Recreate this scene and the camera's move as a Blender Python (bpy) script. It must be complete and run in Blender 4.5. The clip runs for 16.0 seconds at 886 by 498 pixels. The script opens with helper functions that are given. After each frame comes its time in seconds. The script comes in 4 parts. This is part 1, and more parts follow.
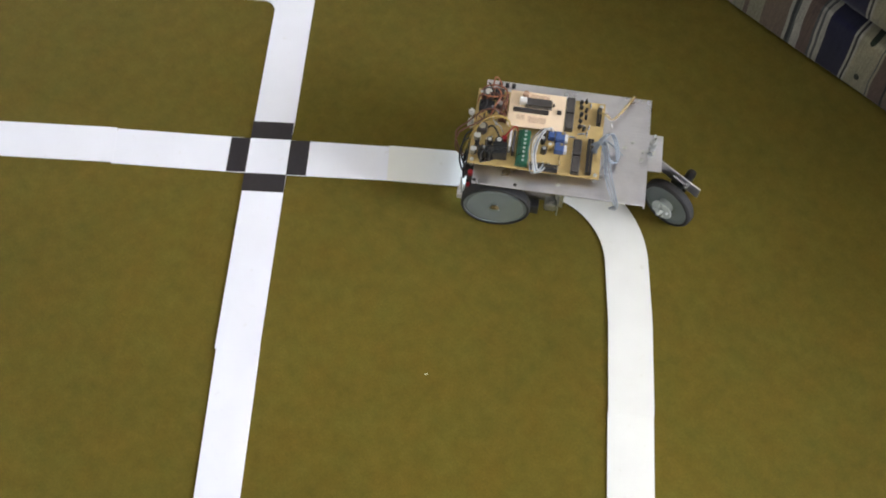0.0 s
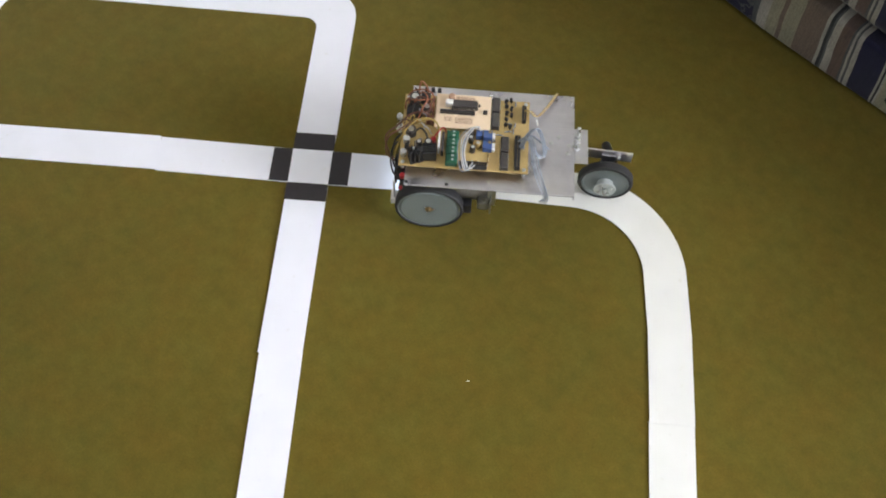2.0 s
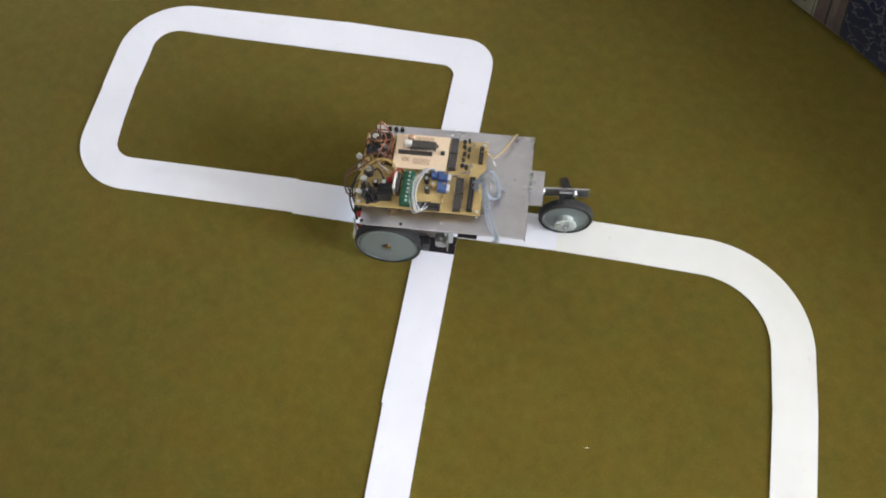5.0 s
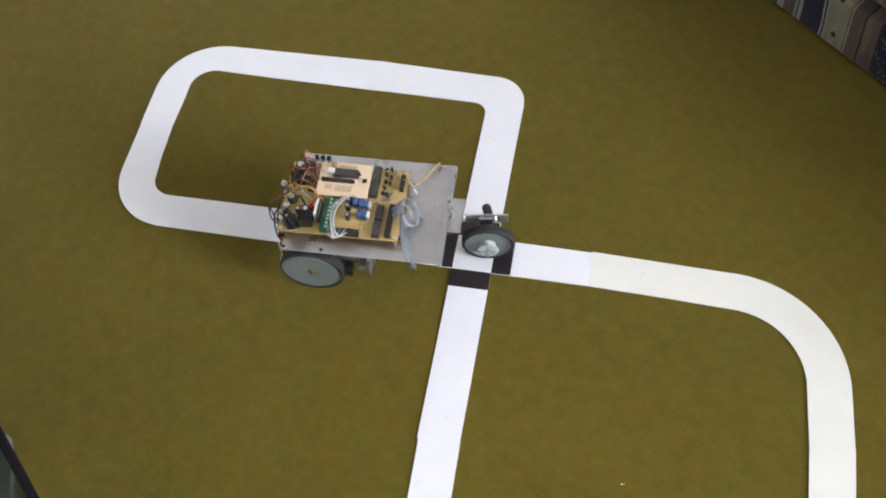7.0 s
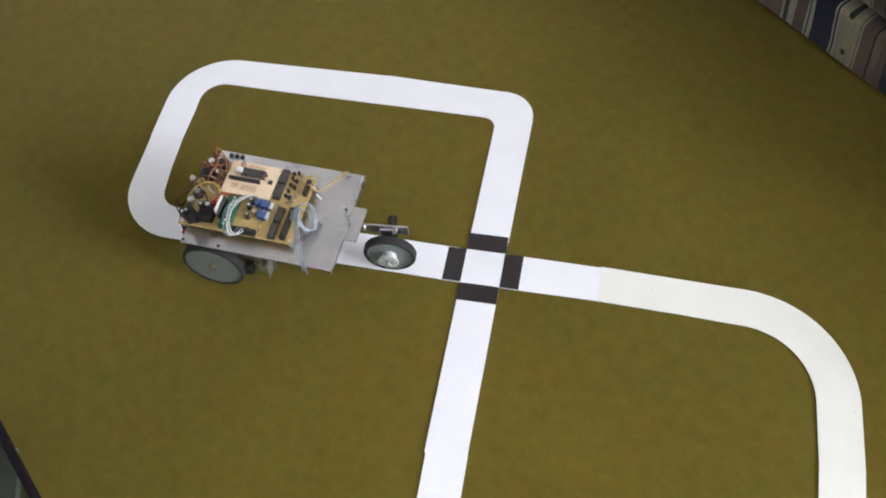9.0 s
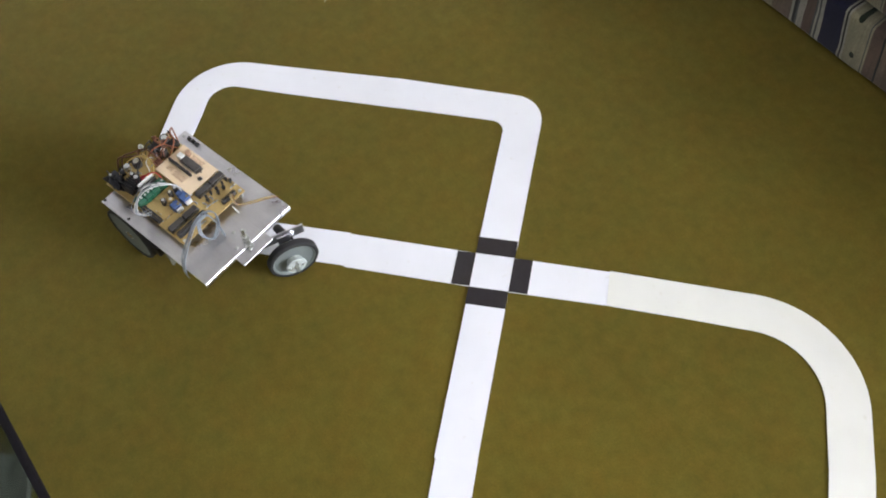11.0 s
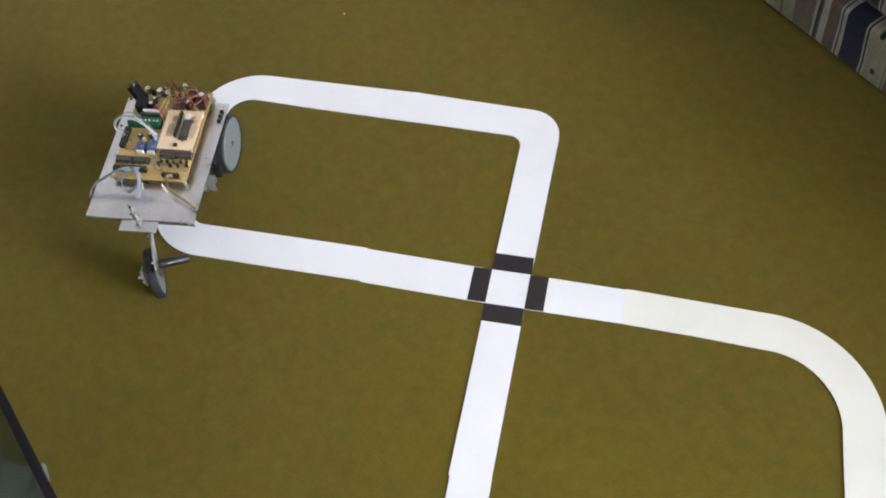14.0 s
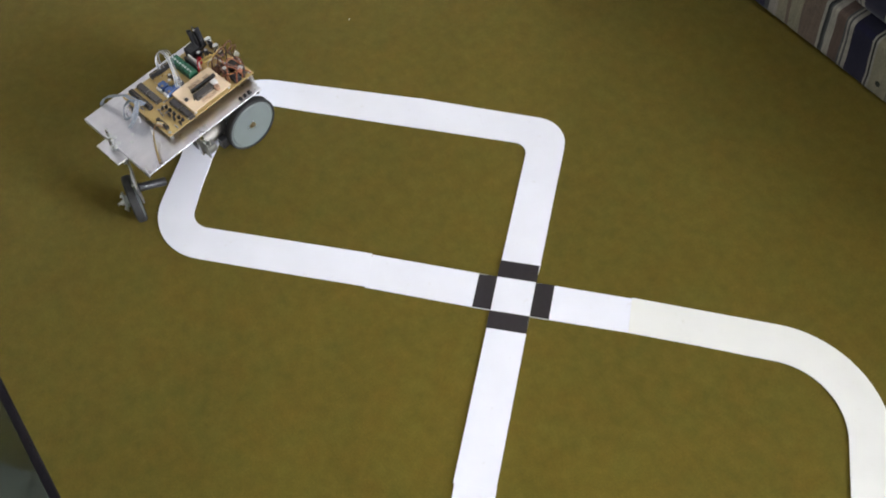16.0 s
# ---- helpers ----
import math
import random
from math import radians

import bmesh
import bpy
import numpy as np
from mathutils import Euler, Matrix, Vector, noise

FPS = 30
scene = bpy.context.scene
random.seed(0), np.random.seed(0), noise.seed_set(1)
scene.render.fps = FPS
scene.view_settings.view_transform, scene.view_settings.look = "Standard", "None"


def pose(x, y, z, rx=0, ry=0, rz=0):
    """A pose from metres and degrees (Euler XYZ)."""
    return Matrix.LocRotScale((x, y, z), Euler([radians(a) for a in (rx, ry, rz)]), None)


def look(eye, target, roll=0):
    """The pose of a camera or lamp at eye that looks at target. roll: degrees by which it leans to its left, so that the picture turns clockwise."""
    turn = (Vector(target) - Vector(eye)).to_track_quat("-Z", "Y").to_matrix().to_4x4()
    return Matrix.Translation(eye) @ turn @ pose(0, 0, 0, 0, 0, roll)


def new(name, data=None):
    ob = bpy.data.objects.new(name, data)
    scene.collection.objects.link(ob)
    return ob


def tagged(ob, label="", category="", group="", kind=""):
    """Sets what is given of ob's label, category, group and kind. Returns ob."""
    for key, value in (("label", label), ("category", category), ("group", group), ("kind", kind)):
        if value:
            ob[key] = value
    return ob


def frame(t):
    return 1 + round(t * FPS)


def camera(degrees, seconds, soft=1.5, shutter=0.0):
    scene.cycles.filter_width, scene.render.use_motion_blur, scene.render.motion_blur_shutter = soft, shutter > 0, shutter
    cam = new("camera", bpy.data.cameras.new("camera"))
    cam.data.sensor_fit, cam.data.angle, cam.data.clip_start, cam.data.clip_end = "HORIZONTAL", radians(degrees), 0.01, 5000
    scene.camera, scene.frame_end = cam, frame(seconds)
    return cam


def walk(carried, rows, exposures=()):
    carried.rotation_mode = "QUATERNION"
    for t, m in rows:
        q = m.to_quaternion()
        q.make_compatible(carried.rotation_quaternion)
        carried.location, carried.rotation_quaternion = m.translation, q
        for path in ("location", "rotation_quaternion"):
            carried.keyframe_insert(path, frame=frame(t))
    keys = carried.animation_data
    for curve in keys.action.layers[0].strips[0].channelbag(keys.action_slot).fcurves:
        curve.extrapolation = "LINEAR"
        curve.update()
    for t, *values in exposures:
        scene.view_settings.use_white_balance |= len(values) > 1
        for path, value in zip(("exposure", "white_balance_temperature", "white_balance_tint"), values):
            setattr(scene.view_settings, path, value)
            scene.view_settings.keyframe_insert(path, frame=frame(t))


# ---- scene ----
cam = camera(47.40, 16.0, soft=1.9)
PATH = [
    (0, (0.2956, -0.8044, 1.3166), (0.2679, 0.0961, -0.4686), 1.68),
    (0.5, (0.2702, -0.8290, 1.3130), (0.2683, 0.0983, -0.4627), 3.27),
    (1, (0.2586, -0.8290, 1.3129), (0.2658, 0.1001, -0.4667), 3.86),
    (1.5, (0.2355, -0.7952, 1.3291), (0.2556, 0.0998, -0.4651), 4.92),
    (2, (0.2260, -0.8665, 1.3022), (0.2102, 0.1252, -0.4460), 3.45),
    (2.5, (0.2201, -0.8500, 1.3110), (0.1509, 0.1302, -0.4292), 1.88),
    (3, (0.2126, -0.8043, 1.3344), (0.0960, 0.1323, -0.4303), 0.10),
    (3.5, (0.2204, -0.7817, 1.3494), (0.0470, 0.1229, -0.4298), -2.67),
    (4, (0.2023, -0.7839, 1.3590), (0.0110, 0.1295, -0.4157), -3.08),
    (6.5, (0.1719, -0.7968, 1.3755), (-0.0899, 0.1902, -0.3506), -5.34),
    (7, (0.1626, -0.7971, 1.3811), (-0.1043, 0.1999, -0.3412), -5.51),
    (7.5, (0.1602, -0.7976, 1.3812), (-0.1133, 0.2133, -0.3400), -5.64),
    (8, (0.1619, -0.7965, 1.3792), (-0.1164, 0.2164, -0.3381), -5.67),
    (8.5, (0.1595, -0.7996, 1.3757), (-0.1157, 0.2134, -0.3381), -5.35),
    (9, (0.1595, -0.8035, 1.3772), (-0.1237, 0.2227, -0.3264), -5.50),
    (11.5, (0.1400, -0.7799, 1.3942), (-0.1408, 0.2306, -0.3330), -5.56),
    (12, (0.1561, -0.7559, 1.4079), (-0.1509, 0.2265, -0.3248), -7.45),
    (12.5, (0.1452, -0.7779, 1.4030), (-0.1600, 0.2354, -0.3001), -6.46),
    (13, (0.1531, -0.7716, 1.4043), (-0.1672, 0.2446, -0.3129), -7.11),
    (13.5, (0.1492, -0.7708, 1.4051), (-0.1724, 0.2441, -0.3220), -7.03),
    (14, (0.1441, -0.7670, 1.4044), (-0.1765, 0.2427, -0.3177), -6.87),
    (14.5, (0.1407, -0.7672, 1.4020), (-0.1748, 0.2416, -0.3156), -6.50),
    (15, (0.1380, -0.7728, 1.3974), (-0.1777, 0.2445, -0.3277), -6.09),
    (15.5, (0.1273, -0.7722, 1.3970), (-0.1763, 0.2491, -0.3257), -5.50),
    (16, (0.1174, -0.7741, 1.3947), (-0.1823, 0.2537, -0.3088), -5.03),
]
walk(cam, [(t, look(eye, target, roll)) for t, eye, target, roll in PATH])

# ---- light of the room ----
U = Vector((0.70711, 0.70711, 0))      # across the room, towards the sofa
V = Vector((0.70711, -0.70711, 0))     # along the sofa, towards the window
ROOM = pose(0, 0, 0, 0, 0, -45)        # room space: x runs along V, y along U


def room(v, u, z):
    return ROOM @ Vector((v, u, z))


world = bpy.data.worlds.new("sky")
scene.world = world
world.use_nodes = True
wn = world.node_tree.nodes
sky = wn.new("ShaderNodeTexSky")
sky.sky_type, sky.sun_disc = "NISHITA", False
sky.sun_elevation, sky.sun_rotation = radians(40), radians(135)
wn["Background"].inputs[1].default_value = 0.1
world.node_tree.links.new(sky.outputs[0], wn["Background"].inputs[0])

# daylight that the window lets in
lamp = bpy.data.lights.new("window_light", "AREA")
lamp.shape, lamp.size, lamp.size_y, lamp.energy, lamp.color = "RECTANGLE", 2.5, 1.5, 468, (0.965, 0.985, 1.085)
window_light = new("window_light", lamp)
window_light.matrix_world = look(room(4.56, 2.9, 1.98), room(0.0, 0.3, 3.5))


# ---- materials ----
def material(name, build, rough=0.6, metal=0.0, spec=0.5):
    m = bpy.data.materials.new(name)
    m.use_nodes = True
    n, l = m.node_tree.nodes, m.node_tree.links
    b = n["Principled BSDF"]
    b.inputs["Roughness"].default_value, b.inputs["Metallic"].default_value = rough, metal
    b.inputs["Specular IOR Level"].default_value = spec
    build(n, l, b)
    return m


def coords(n, l, scale=(1, 1, 1), kind="Object"):
    tc, mp = n.new("ShaderNodeTexCoord"), n.new("ShaderNodeMapping")
    mp.inputs["Scale"].default_value = scale
    l.new(tc.outputs[kind], mp.inputs[0])
    return mp.outputs[0]


def noise_tex(n, l, vec, scale, detail=4, rough=0.6):
    t = n.new("ShaderNodeTexNoise")
    t.inputs["Scale"].default_value, t.inputs["Detail"].default_value = scale, detail
    t.inputs["Roughness"].default_value = rough
    l.new(vec, t.inputs["Vector"])
    return t.outputs["Fac"]


def ramp(n, l, fac, stops, mode="LINEAR"):
    r = n.new("ShaderNodeValToRGB")
    r.color_ramp.interpolation = mode
    e = r.color_ramp.elements
    while len(e) < len(stops):
        e.new(0.5)
    for el, (p, c) in zip(e, stops):
        el.position, el.color = p, (*c, 1)
    l.new(fac, r.inputs[0])
    return r.outputs[0]


def mix(n, l, fac, a, b, mode="MIX"):
    m = n.new("ShaderNodeMix")
    m.data_type, m.blend_type = "RGBA", mode
    for sock, v in ((m.inputs[0], fac), (m.inputs[6], a), (m.inputs[7], b)):
        if hasattr(v, "is_linked"):
            l.new(v, sock)
        else:
            sock.default_value = v if isinstance(v, float) else (*v, 1)
    return m.outputs[2]


def bump(n, l, b, height, strength, distance):
    k = n.new("ShaderNodeBump")
    k.inputs["Strength"].default_value, k.inputs["Distance"].default_value = strength, distance
    l.new(height, k.inputs["Height"])
    l.new(k.outputs[0], b.inputs["Normal"])


def plain(name, c, rough=0.5, metal=0.0, vary=0.18, scale=60, relief=0.0, spec=0.5):
    """A surface with uneven colour and gloss at two scales."""
    def build(n, l, b):
        v = coords(n, l)
        f = noise_tex(n, l, v, scale, 6)
        g = noise_tex(n, l, v, scale * 9, 3)
        lo, hi = tuple(x * (1 - vary) for x in c), tuple(min(1, x * (1 + vary)) for x in c)
        one = ramp(n, l, f, [(0.3, lo), (0.7, hi)])
        two = ramp(n, l, g, [(0.3, lo), (0.7, hi)])
        l.new(mix(n, l, 0.4, one, two), b.inputs["Base Color"])
        r = n.new("ShaderNodeMapRange")
        r.inputs["To Min"].default_value, r.inputs["To Max"].default_value = max(0.05, rough - 0.1), min(1, rough + 0.12)
        l.new(f, r.inputs[0])
        l.new(r.outputs[0], b.inputs["Roughness"])
        if relief:
            bump(n, l, b, g, 0.5, relief)
    return material(name, build, rough, metal, spec)


def carpet_build(n, l, b):
    v = coords(n, l)
    big = noise_tex(n, l, v, 2.2, 5, 0.6)
    mid = noise_tex(n, l, v, 42, 6, 0.7)
    fine = noise_tex(n, l, v, 330, 4, 0.7)
    tuft = noise_tex(n, l, v, 900, 2, 0.5)
    base = ramp(n, l, mid, [(0.28, (0.099, 0.076, 0.0080)), (0.5, (0.120, 0.091, 0.0098)), (0.74, (0.146, 0.107, 0.0142))])
    shade = ramp(n, l, big, [(0.3, (0.88, 0.90, 0.90)), (0.7, (1.09, 1.06, 1.04))])
    c1 = mix(n, l, 1.0, base, shade, "MULTIPLY")
    tint = ramp(n, l, noise_tex(n, l, v, 15, 4, 0.65), [(0.34, (0.955, 1.025, 1.10)), (0.5, (1.0, 1.0, 1.0)), (0.66, (1.06, 0.975, 0.93))])
    c1 = mix(n, l, 1.0, c1, tint, "MULTIPLY")
    pile = ramp(n, l, fine, [(0.3, (0.82, 0.82, 0.79)), (0.55, (1.0, 1.0, 1.0)), (0.8, (1.18, 1.16, 1.13))])
    l.new(mix(n, l, 0.85, c1, mix(n, l, 1.0, c1, pile, "MULTIPLY")), b.inputs["Base Color"])
    add = n.new("ShaderNodeMath")
    add.operation = "ADD"
    l.new(fine, add.inputs[0])
    l.new(tuft, add.inputs[1])
    bump(n, l, b, add.outputs[0], 0.35, 0.0012)
    b.inputs["Sheen Weight"].default_value = 0.12
    b.inputs["Sheen Roughness"].default_value = 0.5


CARPET = material("olive_carpet", carpet_build, 0.97, spec=0.15)


def paper_mat(name, c):
    def build(n, l, b):
        v = coords(n, l)
        f = noise_tex(n, l, v, 9, 5)
        g = noise_tex(n, l, v, 500, 3)
        lo = tuple(x * 0.955 for x in c)
        col = ramp(n, l, f, [(0.32, lo), (0.62, c)])
        spots = noise_tex(n, l, v, 70, 2)
        dirt = ramp(n, l, spots, [(0.66, (1, 1, 1)), (0.78, (0.93, 0.92, 0.89))])
        l.new(mix(n, l, 1.0, col, dirt, "MULTIPLY"), b.inputs["Base Color"])
        bump(n, l, b, g, 0.15, 0.0004)
    return material(name, build, 0.62, spec=0.35)


PAPER = paper_mat("white_paper", (0.875, 0.89, 0.955))
CREAM_PAPER = paper_mat("cream_paper", (0.85, 0.855, 0.815))
INK = plain("black_marker", (0.016, 0.012, 0.015), 0.45, vary=0.5, scale=120)


def brushed(name, c, rough, metal=1.0):
    def build(n, l, b):
        v = coords(n, l, (25, 900, 300))
        f = noise_tex(n, l, v, 1.0, 4, 0.7)
        w = noise_tex(n, l, coords(n, l), 22, 5, 0.6)
        lo, hi = tuple(x * 0.86 for x in c), c
        k = ramp(n, l, f, [(0.3, lo), (0.7, hi)])
        wear = ramp(n, l, w, [(0.33, (0.80, 0.80, 0.82)), (0.6, (1, 1, 1))])
        l.new(mix(n, l, 1.0, k, wear, "MULTIPLY"), b.inputs["Base Color"])
        r = n.new("ShaderNodeMapRange")
        r.inputs["To Min"].default_value, r.inputs["To Max"].default_value = rough - 0.08, rough + 0.14
        l.new(w, r.inputs[0])
        l.new(r.outputs[0], b.inputs["Roughness"])
        bump(n, l, b, f, 0.08, 0.0004)
    return material(name, build, rough, metal)


ALU = brushed("aluminium_sheet", (0.73, 0.725, 0.765), 0.27)
STEEL = plain("zinc_steel", (0.66, 0.68, 0.68), 0.28, 1.0, 0.1)
BRIGHT = plain("bright_tin", (0.86, 0.86, 0.85), 0.3, 0.5, 0.04)
DULL = plain("dull_cast_metal", (0.30, 0.285, 0.26), 0.55, 0.7, 0.2, 40)
CAST = plain("grey_cast_metal", (0.42, 0.43, 0.40), 0.4, 0.85, 0.15, 50)
BRASS = plain("brass", (0.36, 0.28, 0.16), 0.45, 1.0, 0.12)
RUBBER = plain("black_rubber", (0.02, 0.02, 0.021), 0.7, vary=0.3, scale=90)
WHEEL_GREY = plain("grey_plastic", (0.166, 0.194, 0.194), 0.45, vary=0.08, scale=40)
HUB_WHITE = plain("pale_plastic", (0.46, 0.50, 0.49), 0.45, vary=0.08)
BLACK = plain("black_plastic", (0.018, 0.018, 0.02), 0.42, vary=0.3, scale=200)
CHIP = plain("chip_resin", (0.055, 0.049, 0.046), 0.42, vary=0.35, scale=160)
PHENOLIC = plain("tan_circuit_board", (0.50, 0.36, 0.145), 0.5, vary=0.13, scale=38)
CREAM_BOARD = plain("cream_circuit_board", (0.80, 0.63, 0.44), 0.5, vary=0.07, scale=45)
COPPER = plain("tinned_pads", (0.42, 0.26, 0.17), 0.45, vary=0.3, scale=300)
GREEN = plain("green_plastic", (0.012, 0.105, 0.055), 0.4, vary=0.25, scale=120)
BLUE = plain("blue_plastic", (0.055, 0.105, 0.27), 0.4, vary=0.2, scale=120)
RED = plain("red_plastic", (0.36, 0.012, 0.02), 0.35, vary=0.15)
WHITE = plain("white_plastic", (0.72, 0.71, 0.69), 0.5, vary=0.08)
WIRE_WHITE = plain("white_wire", (0.66, 0.66, 0.65), 0.45, vary=0.1)
WIRE_BLUE = plain("pale_blue_wire", (0.29, 0.345, 0.405), 0.35, vary=0.12)
WIRE_GREY = plain("grey_wire", (0.24, 0.25, 0.28), 0.4, vary=0.12)
WIRE_YELLOW = plain("yellow_wire", (0.40, 0.28, 0.075), 0.45, vary=0.15)
WIRE_ORANGE = plain("orange_wire", (0.30, 0.105, 0.05), 0.45, vary=0.15)
WIRE_BROWN = plain("brown_wire", (0.12, 0.045, 0.025), 0.45, vary=0.2)
WIRE_BLACK = plain("black_wire", (0.015, 0.015, 0.016), 0.45, vary=0.2)
# grey of the unseen west wall, set to limit fill and the plate's reflection
GREY_WALL = plain("grey_bounce_wall", (0.58, 0.57, 0.55), 0.8, vary=0.08, scale=4)
WALL = plain("painted_wall", (0.76, 0.75, 0.71), 0.85, vary=0.04, scale=3, relief=0.0008)
CEILING = plain("ceiling_paint", (0.78, 0.77, 0.74), 0.9, vary=0.03, scale=3)
FRAME_WHITE = plain("window_paint", (0.75, 0.75, 0.73), 0.5, vary=0.05)
DARK_METAL = plain("dark_lacquered_metal", (0.010, 0.009, 0.011), 0.6, vary=0.3, scale=30, spec=0.03)
GREY_CLOTH = plain("grey_cloth", (0.155, 0.16, 0.155), 0.9, vary=0.3, scale=40, relief=0.001)


def glow(name, c, strength):
    def build(n, l, b):
        b.inputs["Base Color"].default_value = (*c, 1)
        b.inputs["Emission Color"].default_value = (*c, 1)
        b.inputs["Emission Strength"].default_value = strength
    return material(name, build, 0.3)


LED = glow("lit_sensor_lamp", (0.66, 0.80, 1.0), 22.0)


def glass_build(n, l, b):
    b.inputs["Base Color"].default_value = (0.86, 0.92, 0.90, 1)
    b.inputs["Transmission Weight"].default_value = 1.0
    b.inputs["IOR"].default_value = 1.45


GLASS = material("table_glass", glass_build, 0.03)


def smoked_build(n, l, b):
    b.inputs["Base Color"].default_value = (0.26, 0.31, 0.26, 1)
    b.inputs["Transmission Weight"].default_value = 1.0
    b.inputs["IOR"].default_value = 1.35


SMOKED = material("smoked_glass", smoked_build, 0.05)
CLEAR = material("clear_acrylic", glass_build, 0.12)


def fabric_build(n, l, b):
    """Woven stripes that run up the front and over the seat; the pattern repeats every half metre along the sofa."""
    tc, sep = n.new("ShaderNodeTexCoord"), n.new("ShaderNodeSeparateXYZ")
    wob = n.new("ShaderNodeTexNoise")
    wob.inputs["Scale"].default_value = 9
    l.new(tc.outputs["Object"], wob.inputs["Vector"])
    l.new(tc.outputs["Object"], sep.inputs[0])

    def m(op, a, c):
        k = n.new("ShaderNodeMath")
        k.operation = op
        for s, x in zip(k.inputs, (a, c)):
            if isinstance(x, float):
                s.default_value = x
            else:
                l.new(x, s)
        return k.outputs[0]
    x = m("ADD", m("ADD", sep.outputs[0], m("MULTIPLY", sep.outputs[2], 0.10)), m("MULTIPLY", wob.outputs["Fac"], 0.012))
    p = m("FRACT", m("MULTIPLY", m("ADD", x, 0.0044), 2.07), 0.0)
    navy, white, dark, cream = (0.013, 0.014, 0.042), (0.36, 0.355, 0.31), (0.022, 0.026, 0.028), (0.29, 0.275, 0.195)
    mauve, taupe, grey = (0.120, 0.084, 0.070), (0.155, 0.120, 0.092), (0.08, 0.087, 0.088)
    bands = [(0.0, navy), (0.088, white), (0.095, dark), (0.102, white), (0.11, cream), (0.192, grey), (0.197, cream), (0.206, mauve), (0.252, dark), (0.258, taupe), (0.288, mauve),
             (0.32, dark), (0.328, navy), (0.60, grey), (0.62, white), (0.66, cream), (0.70, taupe), (0.715, cream), (0.77, taupe),
             (0.862, white), (0.873, dark), (0.885, grey), (0.894, white), (0.918, mauve), (0.96, grey), (0.968, white), (0.974, grey),
             (0.984, white)]
    col = ramp(n, l, p, bands, "CONSTANT")
    # pale leaf marks in the broad blue band, small dark marks in the cream band
    leaf = noise_tex(n, l, coords(n, l, (1, 1, 1.3)), 38, 2, 0.5)
    inband = m("MULTIPLY", m("GREATER_THAN", p, 0.328), m("LESS_THAN", p, 0.60))
    vein = m("MULTIPLY", m("LESS_THAN", m("ABSOLUTE", m("SUBTRACT", leaf, 0.5), 0.0), 0.024), inband)
    col = mix(n, l, vein, col, (0.085, 0.09, 0.088))
    side = m("MULTIPLY", m("SUBTRACT", p, 0.152), 0.5)
    rise = m("MULTIPLY", m("SUBTRACT", m("FRACT", m("MULTIPLY", m("ADD", sep.outputs[2], 0.004), 12.5), 0.0), 0.5), 0.065)
    far = m("ADD", m("MULTIPLY", side, side), m("MULTIPLY", rise, rise))
    col = mix(n, l, m("LESS_THAN", far, 0.0000260), col, (0.018, 0.028, 0.018))
    weave = noise_tex(n, l, coords(n, l, (700, 700, 260)), 1.0, 3)
    blot = noise_tex(n, l, coords(n, l), 14, 5)
    col = mix(n, l, 1.0, col, ramp(n, l, weave, [(0.3, (0.6, 0.6, 0.6)), (0.7, (1.0, 1.0, 1.0))]), "MULTIPLY")
    thread = noise_tex(n, l, coords(n, l, (260, 20, 12)), 1.0, 3)
    col = mix(n, l, 1.0, col, ramp(n, l, thread, [(0.32, (0.80, 0.81, 0.84)), (0.68, (1.10, 1.09, 1.07))]), "MULTIPLY")
    col = mix(n, l, 1.0, col, ramp(n, l, blot, [(0.3, (0.72, 0.72, 0.74)), (0.7, (1.05, 1.03, 1.01))]), "MULTIPLY")
    l.new(col, b.inputs["Base Color"])
    bump(n, l, b, weave, 0.4, 0.0012)
    b.inputs["Sheen Weight"].default_value = 0.15


FABRIC = material("striped_upholstery", fabric_build, 0.95, spec=0.2)


# ---- mesh helpers ----
def mesh_of(bm, name, mat, smooth=None):
    me = bpy.data.meshes.new(name)
    bmesh.ops.recalc_face_normals(bm, faces=bm.faces)
    bm.to_mesh(me)
    bm.free()
    me.materials.append(mat)
    if smooth is not None:
        me.shade_smooth()
        me.set_sharp_from_angle(angle=radians(smooth))
    return me


def part(name, bm, mat, parent=None, label="", at=None, smooth=35):
    ob = new(name, mesh_of(bm, name, mat, smooth))
    ob.parent = parent
    if at is not None:
        ob.matrix_basis = at
    return tagged(ob, label)


def holder(name, label, category, at, group="", kind=""):
    ob = new(name)
    ob.empty_display_size = 0.05
    ob.matrix_basis = at
    return tagged(ob, label, category, group, kind)


def join(*bms):
    out = bmesh.new()
    for b in bms:
        me = bpy.data.meshes.new("tmp")
        b.to_mesh(me)
        b.free()
        out.from_mesh(me)
        bpy.data.meshes.remove(me)
    return out


def box(x0, x1, y0, y1, z0, z1, bev=0.0, seg=2, at=None):
    bm = bmesh.new()
    bmesh.ops.create_cube(bm, size=1, matrix=Matrix.Translation(((x0 + x1) / 2, (y0 + y1) / 2, (z0 + z1) / 2)) @ Matrix.Diagonal((x1 - x0, y1 - y0, z1 - z0, 1)))
    if bev:
        bmesh.ops.bevel(bm, geom=bm.edges[:] + bm.verts[:], offset=bev, segments=seg, affect="EDGES", profile=0.5)
    if at is not None:
        bm.transform(at)
    return bm


